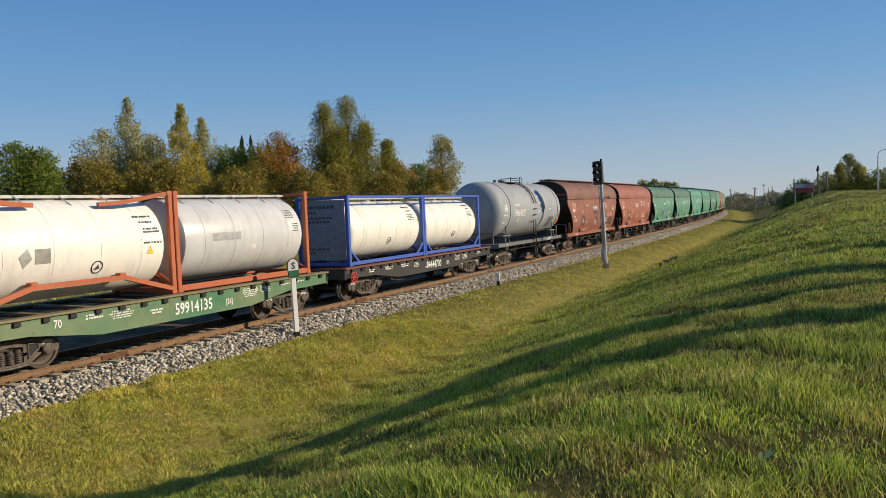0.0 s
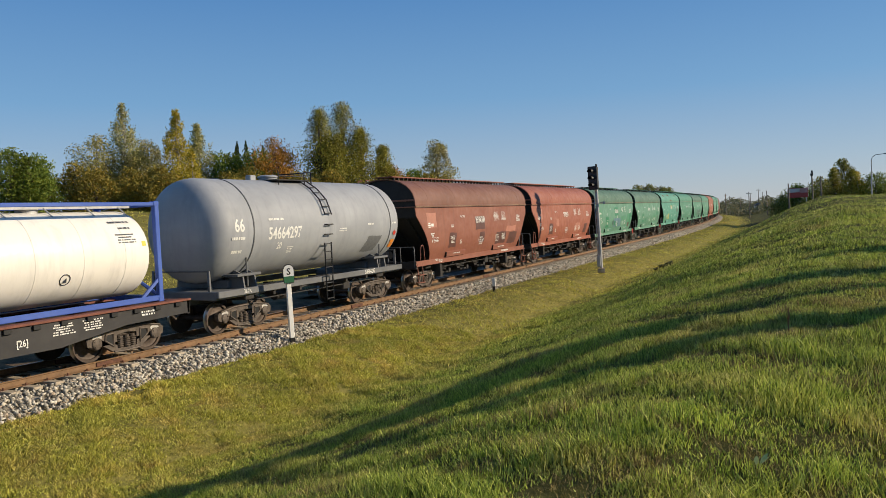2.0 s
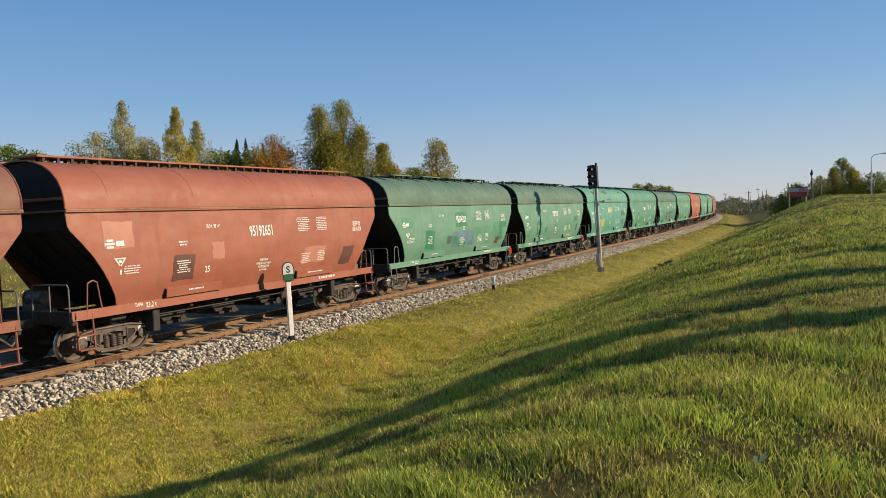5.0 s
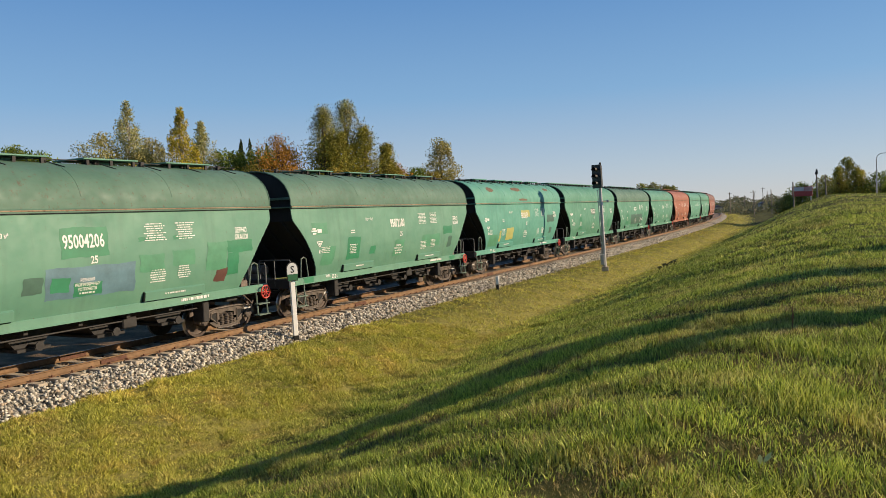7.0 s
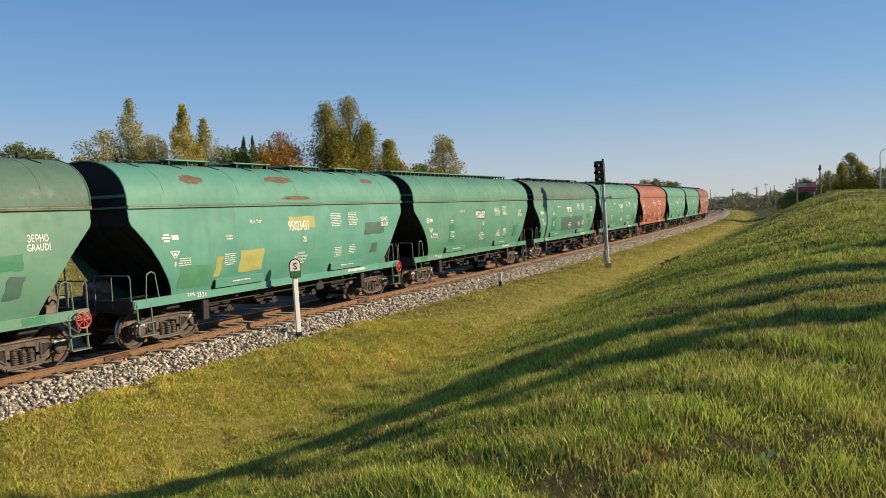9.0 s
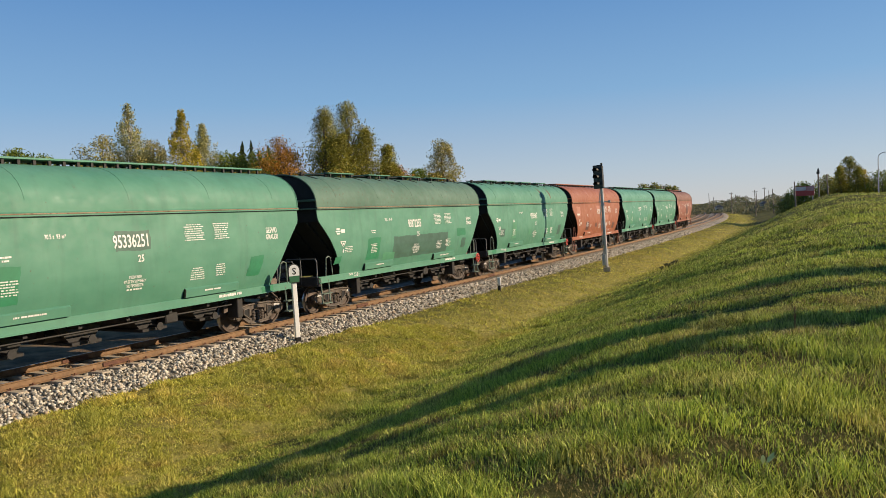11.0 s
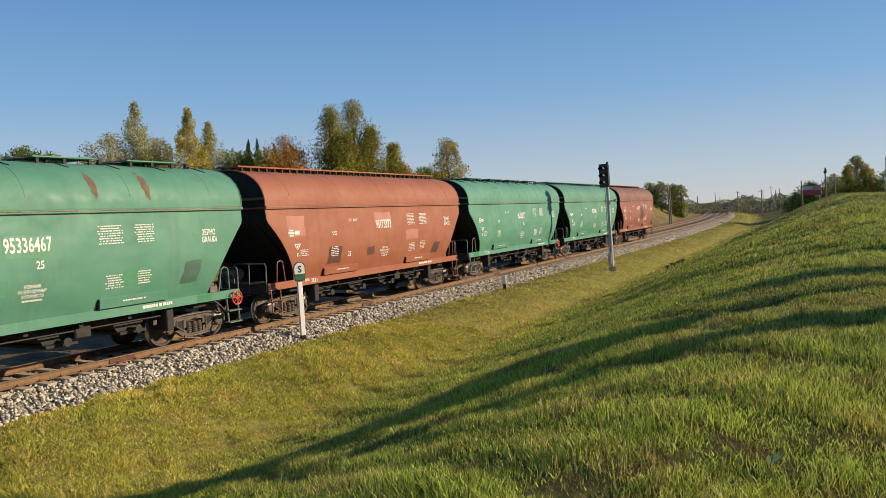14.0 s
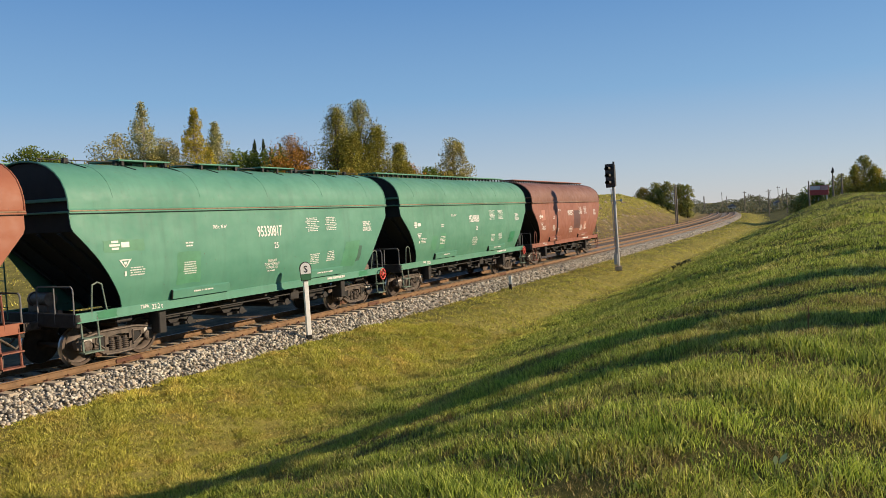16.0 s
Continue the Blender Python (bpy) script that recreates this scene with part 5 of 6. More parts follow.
def signal():
    x, y = -12.45, 46.6
    z = -0.68
    w = thing("railway_signal", "three-lamp railway signal on a grey metal mast", "railway signal", at=pose(x, y, z, 0, 0, 15) @ pose(0, 0, 0, 0, -1.7, 0) @ Matrix.Diagonal((0.965, 0.965, 0.965, 1)))
    part("mast", Shape().cyl((0, 0, 0), (0, 0, 5.5), 0.115, 0.10, n=16), GALV, w, "weathered grey mast")
    part("footing", Shape().box(-0.22, 0.22, -0.22, 0.22, 0.0, 0.30, 0.02), CONCRETE, w)
    part("junction_box", Shape().box(-0.26, -0.02, -0.34, -0.11, 0.42, 1.12, 0.02), GALV, w)
    sh = Shape()
    sh.tube([(-0.15, -0.05, 1.1), (-0.17, -0.05, 5.3)], 0.025)
    for z0 in (1.4, 2.8, 4.3):
        sh.cyl((0, 0, z0), (0, 0, z0 + 0.06), 0.135, n=14)
    sh.tube([(-0.3, 0, 4.55), (0.42, 0, 4.55)], 0.025)
    sh.box(0.36, 0.5, -0.06, 0.06, 4.45, 4.62, 0.01)
    part("conduit", sh, GALV, w)
    head = part("signal_head", Shape().box(-0.36, 0.22, -0.24, 0.02, 5.45, 6.86, 0.03).box(-0.40, 0.26, -0.26, -0.23, 5.40, 6.92, 0.01).cyl((0.1, 0, 6.85), (0.1, 0, 7.05), 0.07, n=10), BLACK, w, "black signal head with three hooded lamps", at=pose(0, 0, 0, 0, 0, -30))
    lens = Shape().lathe([(-0.275, 0.0), (-0.272, 0.12), (-0.25, 0.14)], 16, "y").mesh("lens", [plain("dark_signal_lens", (0.02, 0.02, 0.025), 0.15)])
    hood = Shape()
    pts = [(0.165 * math.cos(a), 0.165 * math.sin(a)) for a in np.linspace(-0.3, math.pi + 0.3, 15)]
    hood.sheet([[(u, -0.26, v) for u, v in pts], [(u, -0.62, v * 0.96 + 0.005) for u, v in pts]])
    hood.sheet([[(u * 0.95, -0.26, v * 0.95) for u, v in pts], [(u * 0.95, -0.62, v * 0.91 + 0.005) for u, v in pts]])
    hood = hood.mesh("hood", [BLACK])
    for zc in (6.6, 6.15, 5.7):
        part("lens", lens, None, head, at=pose(-0.07, 0, zc))
        part("hood", hood, None, head, at=pose(-0.07, 0, zc))


def marker_post():
    x, y = -15.21, 19.15
    z = ground_z(x, y)
    w = thing("marker_post", "white marker post with round plate lettered S", "railway sign", at=pose(x, y, z - 0.05, 0, -1.2, 58))
    part("post", Shape().box(-0.075, 0.075, -0.06, 0.06, 0.28, 2.15, 0.012), plain("white_post_paint", (0.80, 0.79, 0.75), 0.6, 0, 0.12, 5), w, "white painted post")
    part("post_base", Shape().box(-0.085, 0.085, -0.07, 0.07, -0.3, 0.30, 0.012), BLACK, w, "black painted post foot")
    ring = [(0.20 * math.cos(a), 2.44 + 0.22 * math.sin(a)) for a in np.linspace(-0.12, math.pi + 0.12, 17)]
    plate = part("plate", Shape().prism(ring + [(-0.165, 2.05), (0.165, 2.05)], -0.10, -0.075, "xz"), plain("black_plate_rim", (0.02, 0.02, 0.02), 0.5), w, "plate with black rim")
    inner = [(0.17 * math.cos(a), 2.44 + 0.19 * math.sin(a)) for a in np.linspace(0, math.pi, 15)] + [(-0.17, 2.27), (0.17, 2.27)]
    part("plate_face", Shape().prism(inner, -0.106, -0.101, "xz"), plain("grey_white_plate_paint", (0.62, 0.63, 0.61), 0.5, 0, 0.1, 8), plate)
    part("plate_band", Shape().prism([(-0.172, 2.265), (0.172, 2.265), (0.15, 2.07), (-0.15, 2.07)], -0.106, -0.101, "xz"), plain("green_plate_paint", (0.02, 0.12, 0.05), 0.5, 0, 0.15, 8), plate, "dark green band")
    V, F = letters("S", 0.30)
    part("letter", Shape().add([(u, -0.110, 2.41 + v) for u, v in V], F), BLACK, plate, smooth=0)


def stub_post():
    x, y = -14.58, 34.3
    z = ground_z(x, y)
    w = thing("short_post", "short post with white top beside the ballast", "marker", at=pose(x, y, z - 0.1, 0, -3, 20))
    part("post", Shape().box(-0.07, 0.07, -0.07, 0.07, 0, 0.42, 0.015), DARK, w)
    part("cap", Shape().box(-0.06, 0.10, -0.08, 0.08, 0.36, 0.78, 0.02), WHITE, w, "white painted top")


WOODPOLE = plain("grey_weathered_pole_wood", (0.25, 0.21, 0.165), 0.9, 0, 0.4, 4)


def wooden_pole(x, y, h, arm=True):
    w = thing("utility_pole", "weathered grey wooden utility pole", "utility pole", "utility poles", at=pose(x, y, ground_z(x, y) - 0.1, 0, -1.5, 0))
    part("pole", Shape().cyl((0, 0, 0), (0, 0, h), 0.14, 0.10, n=10), WOODPOLE, w)
    if arm:
        part("crossarm", Shape().box(-0.7, 0.7, -0.05, 0.05, h - 0.55, h - 0.43, 0.01), WOODPOLE, w)
        for x0 in (-0.6, 0.6):
            part("insulator", Shape().cyl((x0, 0, h - 0.43), (x0, 0, h - 0.25), 0.05, 0.035, n=8), WHITE, w)
    return w


def street_lamp(x, y, h):
    w = thing("street_lamp", "grey steel street lamp with curved arm", "street lamp", at=pose(x, y, ground_z(x, y) - 0.1))
    part("pole", Shape().cyl((0, 0, 0), (0, 0, h - 0.8), 0.09, 0.06, n=10).tube([(0, 0, h - 0.8), (0.12, 0, h - 0.35), (0.5, 0, h - 0.08), (1.5, 0, h)], 0.045), GALV, w)
    part("lamp_head", Shape().box(1.4, 2.1, -0.13, 0.13, h - 0.06, h + 0.07, 0.03), GALV, w)


def billboard(x, y, wide, high, z0):
    g = ground_z(x, y)
    w = thing("billboard", "red and white roadside billboard on steel posts", "billboard", at=pose(x, y, g, 0, 0, 5))
    zb = z0 - g
    for px in (-wide * 0.42, wide * 0.42):
        part("post", Shape().cyl((px, 0.15, -0.2), (px, 0.15, zb + high), 0.08, n=8), GALV, w)
    b = part("board", Shape().box(-wide / 2, wide / 2, -0.05, 0.05, zb, zb + high, 0.02), plain("red_poster", (0.42, 0.06, 0.05), 0.6, 0, 0.2, 1.2), w, "red poster board with pale picture panel")
    part("poster_field", Shape().box(-wide * 0.48, wide * 0.1, -0.062, -0.055, zb + high * 0.55, zb + high * 0.95, 0), plain("white_poster", (0.6, 0.56, 0.54), 0.6, 0, 0.3, 2), b)
    part("poster_field", Shape().box(wide * 0.12, wide * 0.48, -0.062, -0.055, zb + high * 0.5, zb + high * 0.95, 0), plain("pink_poster", (0.55, 0.30, 0.28), 0.6, 0, 0.3, 2), b)


signal()
marker_post()
stub_post()
wooden_pole(-27.0, 142.0, 7.4, False)
wooden_pole(-26.78, 142.3, 7.5, False)
for x, y, h, arm in ((-4.7, 135, 5.2, False), (0.0, 135, 5.0, False), (-17.4, 219, 7.2, True), (-13.0, 219, 6.6, False), (-32.0, 300, 8, True), (-44.0, 330, 8, False), (-22.0, 320, 8.5, True), (-52.0, 300, 6, False), (-28.0, 262, 7, False), (-46.6, 300, 6.2, False), (-45.9, 297, 6.2, False), (-39.0, 305, 6.0, False), (-30.6, 300, 7.0, False), (-27.4, 305, 6.4, True), (-23.4, 300, 6.8, False), (-19.8, 310, 7.0, False)):
    wooden_pole(x, y, h, arm)
_nest = wooden_pole(-1.2, 130, 5.0, False)
part("pole_head", Shape().box(-0.22, 0.22, -0.2, 0.2, 4.9, 5.3, 0.08).prism([(-0.1, 5.25), (0.22, 5.3), (0.12, 5.8), (-0.06, 5.7)], -0.12, 0.12, "xz"), BLACK, _nest, "dark fitting on the pole top")
street_lamp(6.2, 120, 6.6)
billboard(-3.6, 140, 3.1, 1.6, 3.75)


# ---------------------------------------------------------------- trees and bushes
BARK = plain("grey_brown_bark", (0.12, 0.095, 0.07), 0.95, 0, 0.5, 5)
BIRCHBARK = plain("pale_birch_bark", (0.48, 0.45, 0.40), 0.85, 0, 0.5, 4)
LEAF = {
    "round": leafy("dark_green_leaves", [(0.090, 0.150, 0.024), (0.167, 0.233, 0.037), (0.259, 0.313, 0.050)]),
    "airy": leafy("grey_green_leaves", [(0.259, 0.259, 0.092), (0.397, 0.368, 0.127), (0.518, 0.451, 0.185)]),
    "birch": leafy("olive_birch_leaves", [(0.24, 0.27, 0.11), (0.38, 0.39, 0.17), (0.54, 0.50, 0.25)]),
    "birchy": leafy("yellow_birch_leaves", [(0.27, 0.26, 0.035), (0.48, 0.42, 0.05), (0.66, 0.53, 0.075)]),
    "orange": leafy("orange_autumn_leaves", [(0.336, 0.192, 0.037), (0.518, 0.259, 0.042), (0.670, 0.328, 0.047)]),
    "willow": leafy("olive_green_leaves", [(0.182, 0.204, 0.037), (0.289, 0.287, 0.050), (0.410, 0.355, 0.068)]),
    "bushb": leafy("mixed_bush_leaves", [(0.167, 0.178, 0.037), (0.289, 0.246, 0.050), (0.426, 0.313, 0.068)]),
    "dark": leafy("deep_green_leaves", [(0.13, 0.17, 0.05), (0.26, 0.28, 0.08), (0.42, 0.40, 0.12)]),
    "high": leafy("roadside_tree_leaves", [(0.12, 0.16, 0.03), (0.20, 0.24, 0.045), (0.29, 0.30, 0.06)]),
    "spruce": leafy("spruce_needles", [(0.043, 0.070, 0.024), (0.077, 0.115, 0.037)], translucent=0.05),
}
TREE_WORDS = {"round": "dense dark green deciduous tree", "airy": "thin-crowned tree with grey-green autumn leaves", "birch": "slender birch with olive leaves", "birchy": "slender birch turned yellow",
              "orange": "broad tree with orange autumn leaves", "willow": "tall broad tree with olive-green leaves", "bushb": "wild bushes in mixed autumn colours", "dark": "dark green tree far along the line", "high": "green tree with a high crown on the bank top", "spruce": "dark pointed spruce tree among birches"}


def leaf_mesh(name, centres, normals_seed, size, mat, long=1.5):
    """Many small flat leaves, one four-sided blade each."""
    rng = np.random.default_rng(normals_seed)
    n = len(centres)
    a = rng.normal(size=(n, 3))
    a /= np.linalg.norm(a, axis=1, keepdims=True)
    b = np.cross(a, rng.normal(size=(n, 3)))
    b /= np.linalg.norm(b, axis=1, keepdims=True)
    sz = (size * rng.uniform(0.55, 1.35, n))[:, None]
    V = np.stack([centres - a * sz * long, centres - b * sz * 0.55, centres + a * sz * long, centres + b * sz * 0.55], 1).reshape(-1, 3)
    return quads(name, V, mat)


def quads(name, V, mat, k=4):
    me = bpy.data.meshes.new(name)
    n = len(V) // k
    me.vertices.add(len(V))
    me.vertices.foreach_set("co", V.astype(np.float32).ravel())
    me.loops.add(len(V))
    me.loops.foreach_set("vertex_index", np.arange(len(V), dtype=np.int32))
    me.polygons.add(n)
    me.polygons.foreach_set("loop_start", np.arange(n, dtype=np.int32) * k)
    me.materials.append(mat)
    me.update(calc_edges=True)
    return me


def crown_points(kind, h, w, rng, count):
    """Leaf places in lobes round an uneven crown."""
    base = {"birch": 0.16, "birchy": 0.12, "airy": 0.18, "willow": 0.10, "orange": 0.12, "round": 0.12, "dark": 0.10, "bushb": 0.02, "spruce": 0.06, "high": 0.78}[kind] * h
    lobes = {"birch": 26, "birchy": 26, "airy": 26, "willow": 34, "orange": 24, "round": 22, "dark": 18, "bushb": 16}.get(kind, 20)
    if kind == "spruce":
        t = rng.uniform(0, 1, count) ** 0.8
        tier = np.abs(np.sin(t * 22))
        r = (1 - t) ** 1.1 * w * 0.75 * (0.35 + 0.65 * tier) * rng.uniform(0.3, 1, count) ** 0.5 + 0.03
        a = rng.uniform(0, 2 * np.pi, count)
        return np.stack([r * np.cos(a), r * np.sin(a), base + t * (h - base) - 0.25 * r], 1), []
    n = {"birch": 150, "birchy": 130, "airy": 150, "willow": 300, "orange": 210, "round": 210, "dark": 150, "bushb": 150, "high": 160}[kind]
    t = rng.uniform(0, 1, n)
    a = rng.uniform(0, 2 * np.pi, n)
    if kind in ("birch", "birchy"):
        env = np.minimum(1, 0.55 + t * 4) * (1.02 - t) ** 1.05 * 1.15
    elif kind == "willow":
        env = np.minimum(1, 0.6 + t * 3) * (1.02 - t) ** 0.6
    elif kind == "bushb":
        env = np.sqrt(np.maximum(0.04, 1 - t * t))
    else:
        env = np.sqrt(np.maximum(0.01, 1 - ((t - 0.38) / 0.64) ** 2))
    # the outline swells and thins round the crown
    env = env * (0.80 + 0.16 * np.sin(2 * a + 9 * t + lobes) + 0.14 * np.sin(3 * a - 17 * t) + 0.08 * np.sin(7 * a + 31 * t))
    r = env * w / 2 * rng.uniform(0, 1, n) ** 0.42
    spread = (w * rng.uniform(0.026, 0.070, n) + 0.07) * (1 - (0.55 if kind in ("birch", "birchy") else 0.2) * t)
    cs = np.stack([r * np.cos(a), r * np.sin(a), base + t * (h - base - 1.6 * spread), spread], 1)
    pick = rng.choice(n, count, p=spread ** 1.5 / (spread ** 1.5).sum())
    P = cs[pick, :3] + np.clip(rng.normal(size=(count, 3)), -1.45, 1.45) * spread[pick][:, None] * np.array([1, 1, 1.25])
    P[:, 2] -= 0.2 * np.abs(rng.normal(size=count)) * spread[pick]
    P[:, 2] = np.maximum(P[:, 2], 0.03 * h)
    return P, cs[::6]


def tree(kind, x, y, h, w, seed, leaves=5200, size=0.115, group="trees along the line"):
    rng = np.random.default_rng(seed)
    t = thing("bush" if kind == "bushb" else "tree", TREE_WORDS[kind], "bush" if kind == "bushb" else "tree", group, at=pose(x, y, ground_z(x, y) - 0.1, 0, 0, float(rng.uniform(0, 360))))
    P, cs = crown_points(kind, h, w * (1.5 if kind in ("birch", "birchy") else 1.28), rng, leaves)
    part("crown", leaf_mesh("crown", P, seed, size, LEAF[kind]), None, t)
    sh = Shape()
    r0 = 0.018 * h + 0.03
    bend = [(0.02 * h * math.sin(2.2 * k + seed), 0.02 * h * math.cos(1.7 * k + seed), h * k / 6 * 0.93) for k in range(7)]
    bend[0] = (0, 0, -0.2)
    for k in range(6):
        sh.cyl(bend[k], bend[k + 1], r0 * (1 - k / 6.6), r0 * (1 - (k + 1) / 6.6), n=8)
    for c in cs:
        k = min(5, max(0, int((c[2] * 0.75) / (h * 0.93) * 6)))
        sh.cyl(bend[k], tuple(c[:3]), r0 * 0.32, r0 * 0.08, n=5)
    part("trunk", sh, BIRCHBARK if kind in ("birch", "birchy") else BARK, t)
    return t


TREES = [
    ("round", -74.9, 49.8, 7.3, 5.4), ("round", -73.9, 51.4, 6.9, 5.1), ("airy", -76.3, 61.5, 9.5, 5.8), ("birch", -75.9, 65.2, 13.7, 6.4),
    ("airy", -77.1, 69.8, 9.7, 5.4), ("birchy", -68.2, 66.2, 12.3, 4.9), ("birch", -71.5, 72.8, 11.4, 5.6), ("birchy", -63.5, 63.8, 7.4, 2.6),
    ("round", -71.3, 77.1, 8.2, 6.4), ("spruce", -86.5, 97.1, 11.6, 3.4), ("spruce", -87.0, 99.8, 12.0, 3.6), ("spruce", -84.8, 101.5, 11.2, 3.2), ("spruce", -84.0, 94.0, 10.6, 3.0),
    ("orange", -61.8, 76.1, 9.2, 7.0), ("willow", -57.1, 79.6, 13.3, 7.0), ("willow", -55.9, 82.9, 14.4, 7.4), ("willow", -53.4, 83.3, 11.1, 6.2),
    ("willow", -55.2, 80.0, 10.2, 6.4), ("willow", -58.6, 82.6, 9.6, 5.6), ("willow", -52.0, 86.5, 8.8, 5.0), ("orange", -58.3, 99.1, 6.1, 4.6), ("round", -60.3, 109.5, 5.9, 5.6), ("airy", -47.6, 93.6, 9.6, 4.6), ("bushb", -75.0, 57.5, 6.2, 5.2),
    ("bushb", -64.1, 60.3, 4.6, 5.0), ("bushb", -57.7, 63.8, 4.2, 5.6), ("bushb", -51.5, 69.6, 4.8, 5.4), ("bushb", -49.3, 80.9, 5.0, 5.6),
    ("bushb", -46.5, 88.9, 4.9, 5.2), ("bushb", -67.5, 63.0, 5.6, 5.4), ("bushb", -61.0, 70.0, 5.6, 6.0), ("round", -66.5, 73.5, 7.4, 5.6), ("round", -80.0, 56.0, 6.4, 6.0),
    ("orange", -65.5, 81.0, 8.0, 5.0), ("bushb", -53.0, 92.0, 4.2, 5.0), ("bushb", -71.0, 57.0, 5.4, 5.4), ("bushb", -69.0, 60.0, 5.2, 5.0), ("bushb", -60.5, 66.0, 4.8, 5.2), ("bushb", -55.5, 72.5, 5.2, 5.4), ("bushb", -53.0, 76.0, 5.6, 5.2), ("bushb", -51.0, 86.0, 5.2, 5.2), ("bushb", -78.5, 53.5, 5.6, 6.0), ("airy", -72.5, 64.0, 7.6, 5.0), ("round", -63.0, 74.0, 7.6, 5.6),
    ("dark", -36.8, 183.5, 7.2, 3.8), ("dark", -34.2, 186.2, 8.0, 3.4), ("dark", -32.3, 184.0, 8.2, 2.8), ("dark", -39.6, 184.5, 5.6, 3.8), ("bushb", -43.0, 186.0, 3.6, 5.0), ("dark", -6.3, 149.9, 4.3, 4.6), ("round", -4.0, 151.0, 5.8, 5.0),
    ("dark", -0.2, 155.0, 6.0, 5.0), ("dark", 3.4, 153.0, 8.8, 3.4), ("willow", 1.9, 150.0, 7.2, 3.8), ("willow", 4.6, 149.0, 7.0, 4.0), ("birchy", 5.6, 149.9, 6.2, 4.6), ("round", 8.3, 149.8, 5.8, 5.6), ("dark", 6.0, 158.0, 5.0, 7.0), ("dark", 11.5, 152.0, 6.0, 6.0), ("dark", 1.0, 160.0, 5.2, 7.0),
]
for i, (kind, x, y, h, w) in enumerate(TREES):
    tree(kind, x, y, h, w, 100 + i, 2600 if kind == "birchy" and h < 8 else 3800 if y > 140 else {"willow": 11000, "birch": 10000, "birchy": 9500, "airy": 8000, "orange": 8000, "spruce": 3000}.get(kind, 4800), {"round": 0.125, "dark": 0.13, "bushb": 0.12, "spruce": 0.085}.get(kind, 0.098))
# trees on the bank's top beside the camera; they cast the long shadows over the grass
for i, (kind, x, y, h, w) in enumerate((("high", 11.4, 17.5, 8.1, 2.2), ("round", 11.4, 14.7, 6.2, 1.5), ("round", 11.6, 19.6, 5.9, 1.4), ("willow", 12.4, 23.6, 5.8, 1.3))):
    tree(kind, x, y, h, w, 300 + i, 1000 if kind == "airy" else 4000, 0.11 if kind == "airy" else 0.15, "trees on the bank top")


def far_woods():
    """Wooded ridges beyond the railway bend."""
    rng = np.random.default_rng(9)
    pts = []
    for r0, n, hh, up in ((520, 30000, 7, 0.0), (760, 26000, 8, 2.0), (300, 5000, 3.0, 0.0)):
        a = np.radians(rng.uniform(-8, 32, n)) if r0 > 400 else np.radians(rng.uniform(1, 11.5, n))
        r = r0 + rng.uniform(-40, 40, n)
        x, y = -r * np.sin(a), r * np.cos(a)
        crest = hh * (0.65 + 0.35 * np.sin(a * 37) * np.cos(a * 91) + 0.25 * np.sin(a * 160 + r0))
        z = height(x, y) + up + rng.uniform(0, 1, n) ** 0.7 * crest
        pts.append(np.stack([x, y, z], 1))
    # greyed leaf colours: the haze of distance is mixed into them
    ob = part("far_woods", leaf_mesh("far_woods", np.concatenate(pts), 5, 0.45, leafy("hazy_woods_leaves", [(0.10, 0.125, 0.085), (0.16, 0.175, 0.12), (0.24, 0.225, 0.15)]), 1.2), None)
    tagged(ob, "distant autumn woods on low ridges", "woods", kind="stuff")


far_woods()


def far_house(x, y, w, d, h, wall, roof):
    g = ground_z(x, y)
    t = thing("house", "small pale far house with pitched roof", "house", "far houses", at=pose(x, y, g, 0, 0, 12))
    part("wall", Shape().box(-w / 2, w / 2, -d / 2, d / 2, -0.5, h, 0.02), wall, t)
    part("roof", Shape().prism([(-w / 2 - 0.4, h), (w / 2 + 0.4, h), (0, h + w * 0.35)], -d / 2 - 0.4, d / 2 + 0.4, "xz"), roof, t)
    for k in (-0.25, 0.25):
        part("window", Shape().box(k * w - 0.5, k * w + 0.5, -d / 2 - 0.03, -d / 2 + 0.02, h * 0.35, h * 0.72, 0.01), DARK, t)


_pale = plain("pale_render", (0.62, 0.58, 0.50), 0.9, 0, 0.15, 1)
_roofg = plain("grey_roofing", (0.22, 0.20, 0.19), 0.9, 0, 0.25, 1)
for x, y, w, d, h in ((-21.0, 300, 2.6, 3, 2.2), (-14.5, 330, 4, 4, 2.4), (-36.6, 300, 2.6, 2.4, 2.0), (-62, 300, 3.5, 4, 2.4), (-68, 330, 5, 5, 2.8), (-12, 420, 8, 6, 3)):
    far_house(x, y, w, d, h, _pale, _roofg)


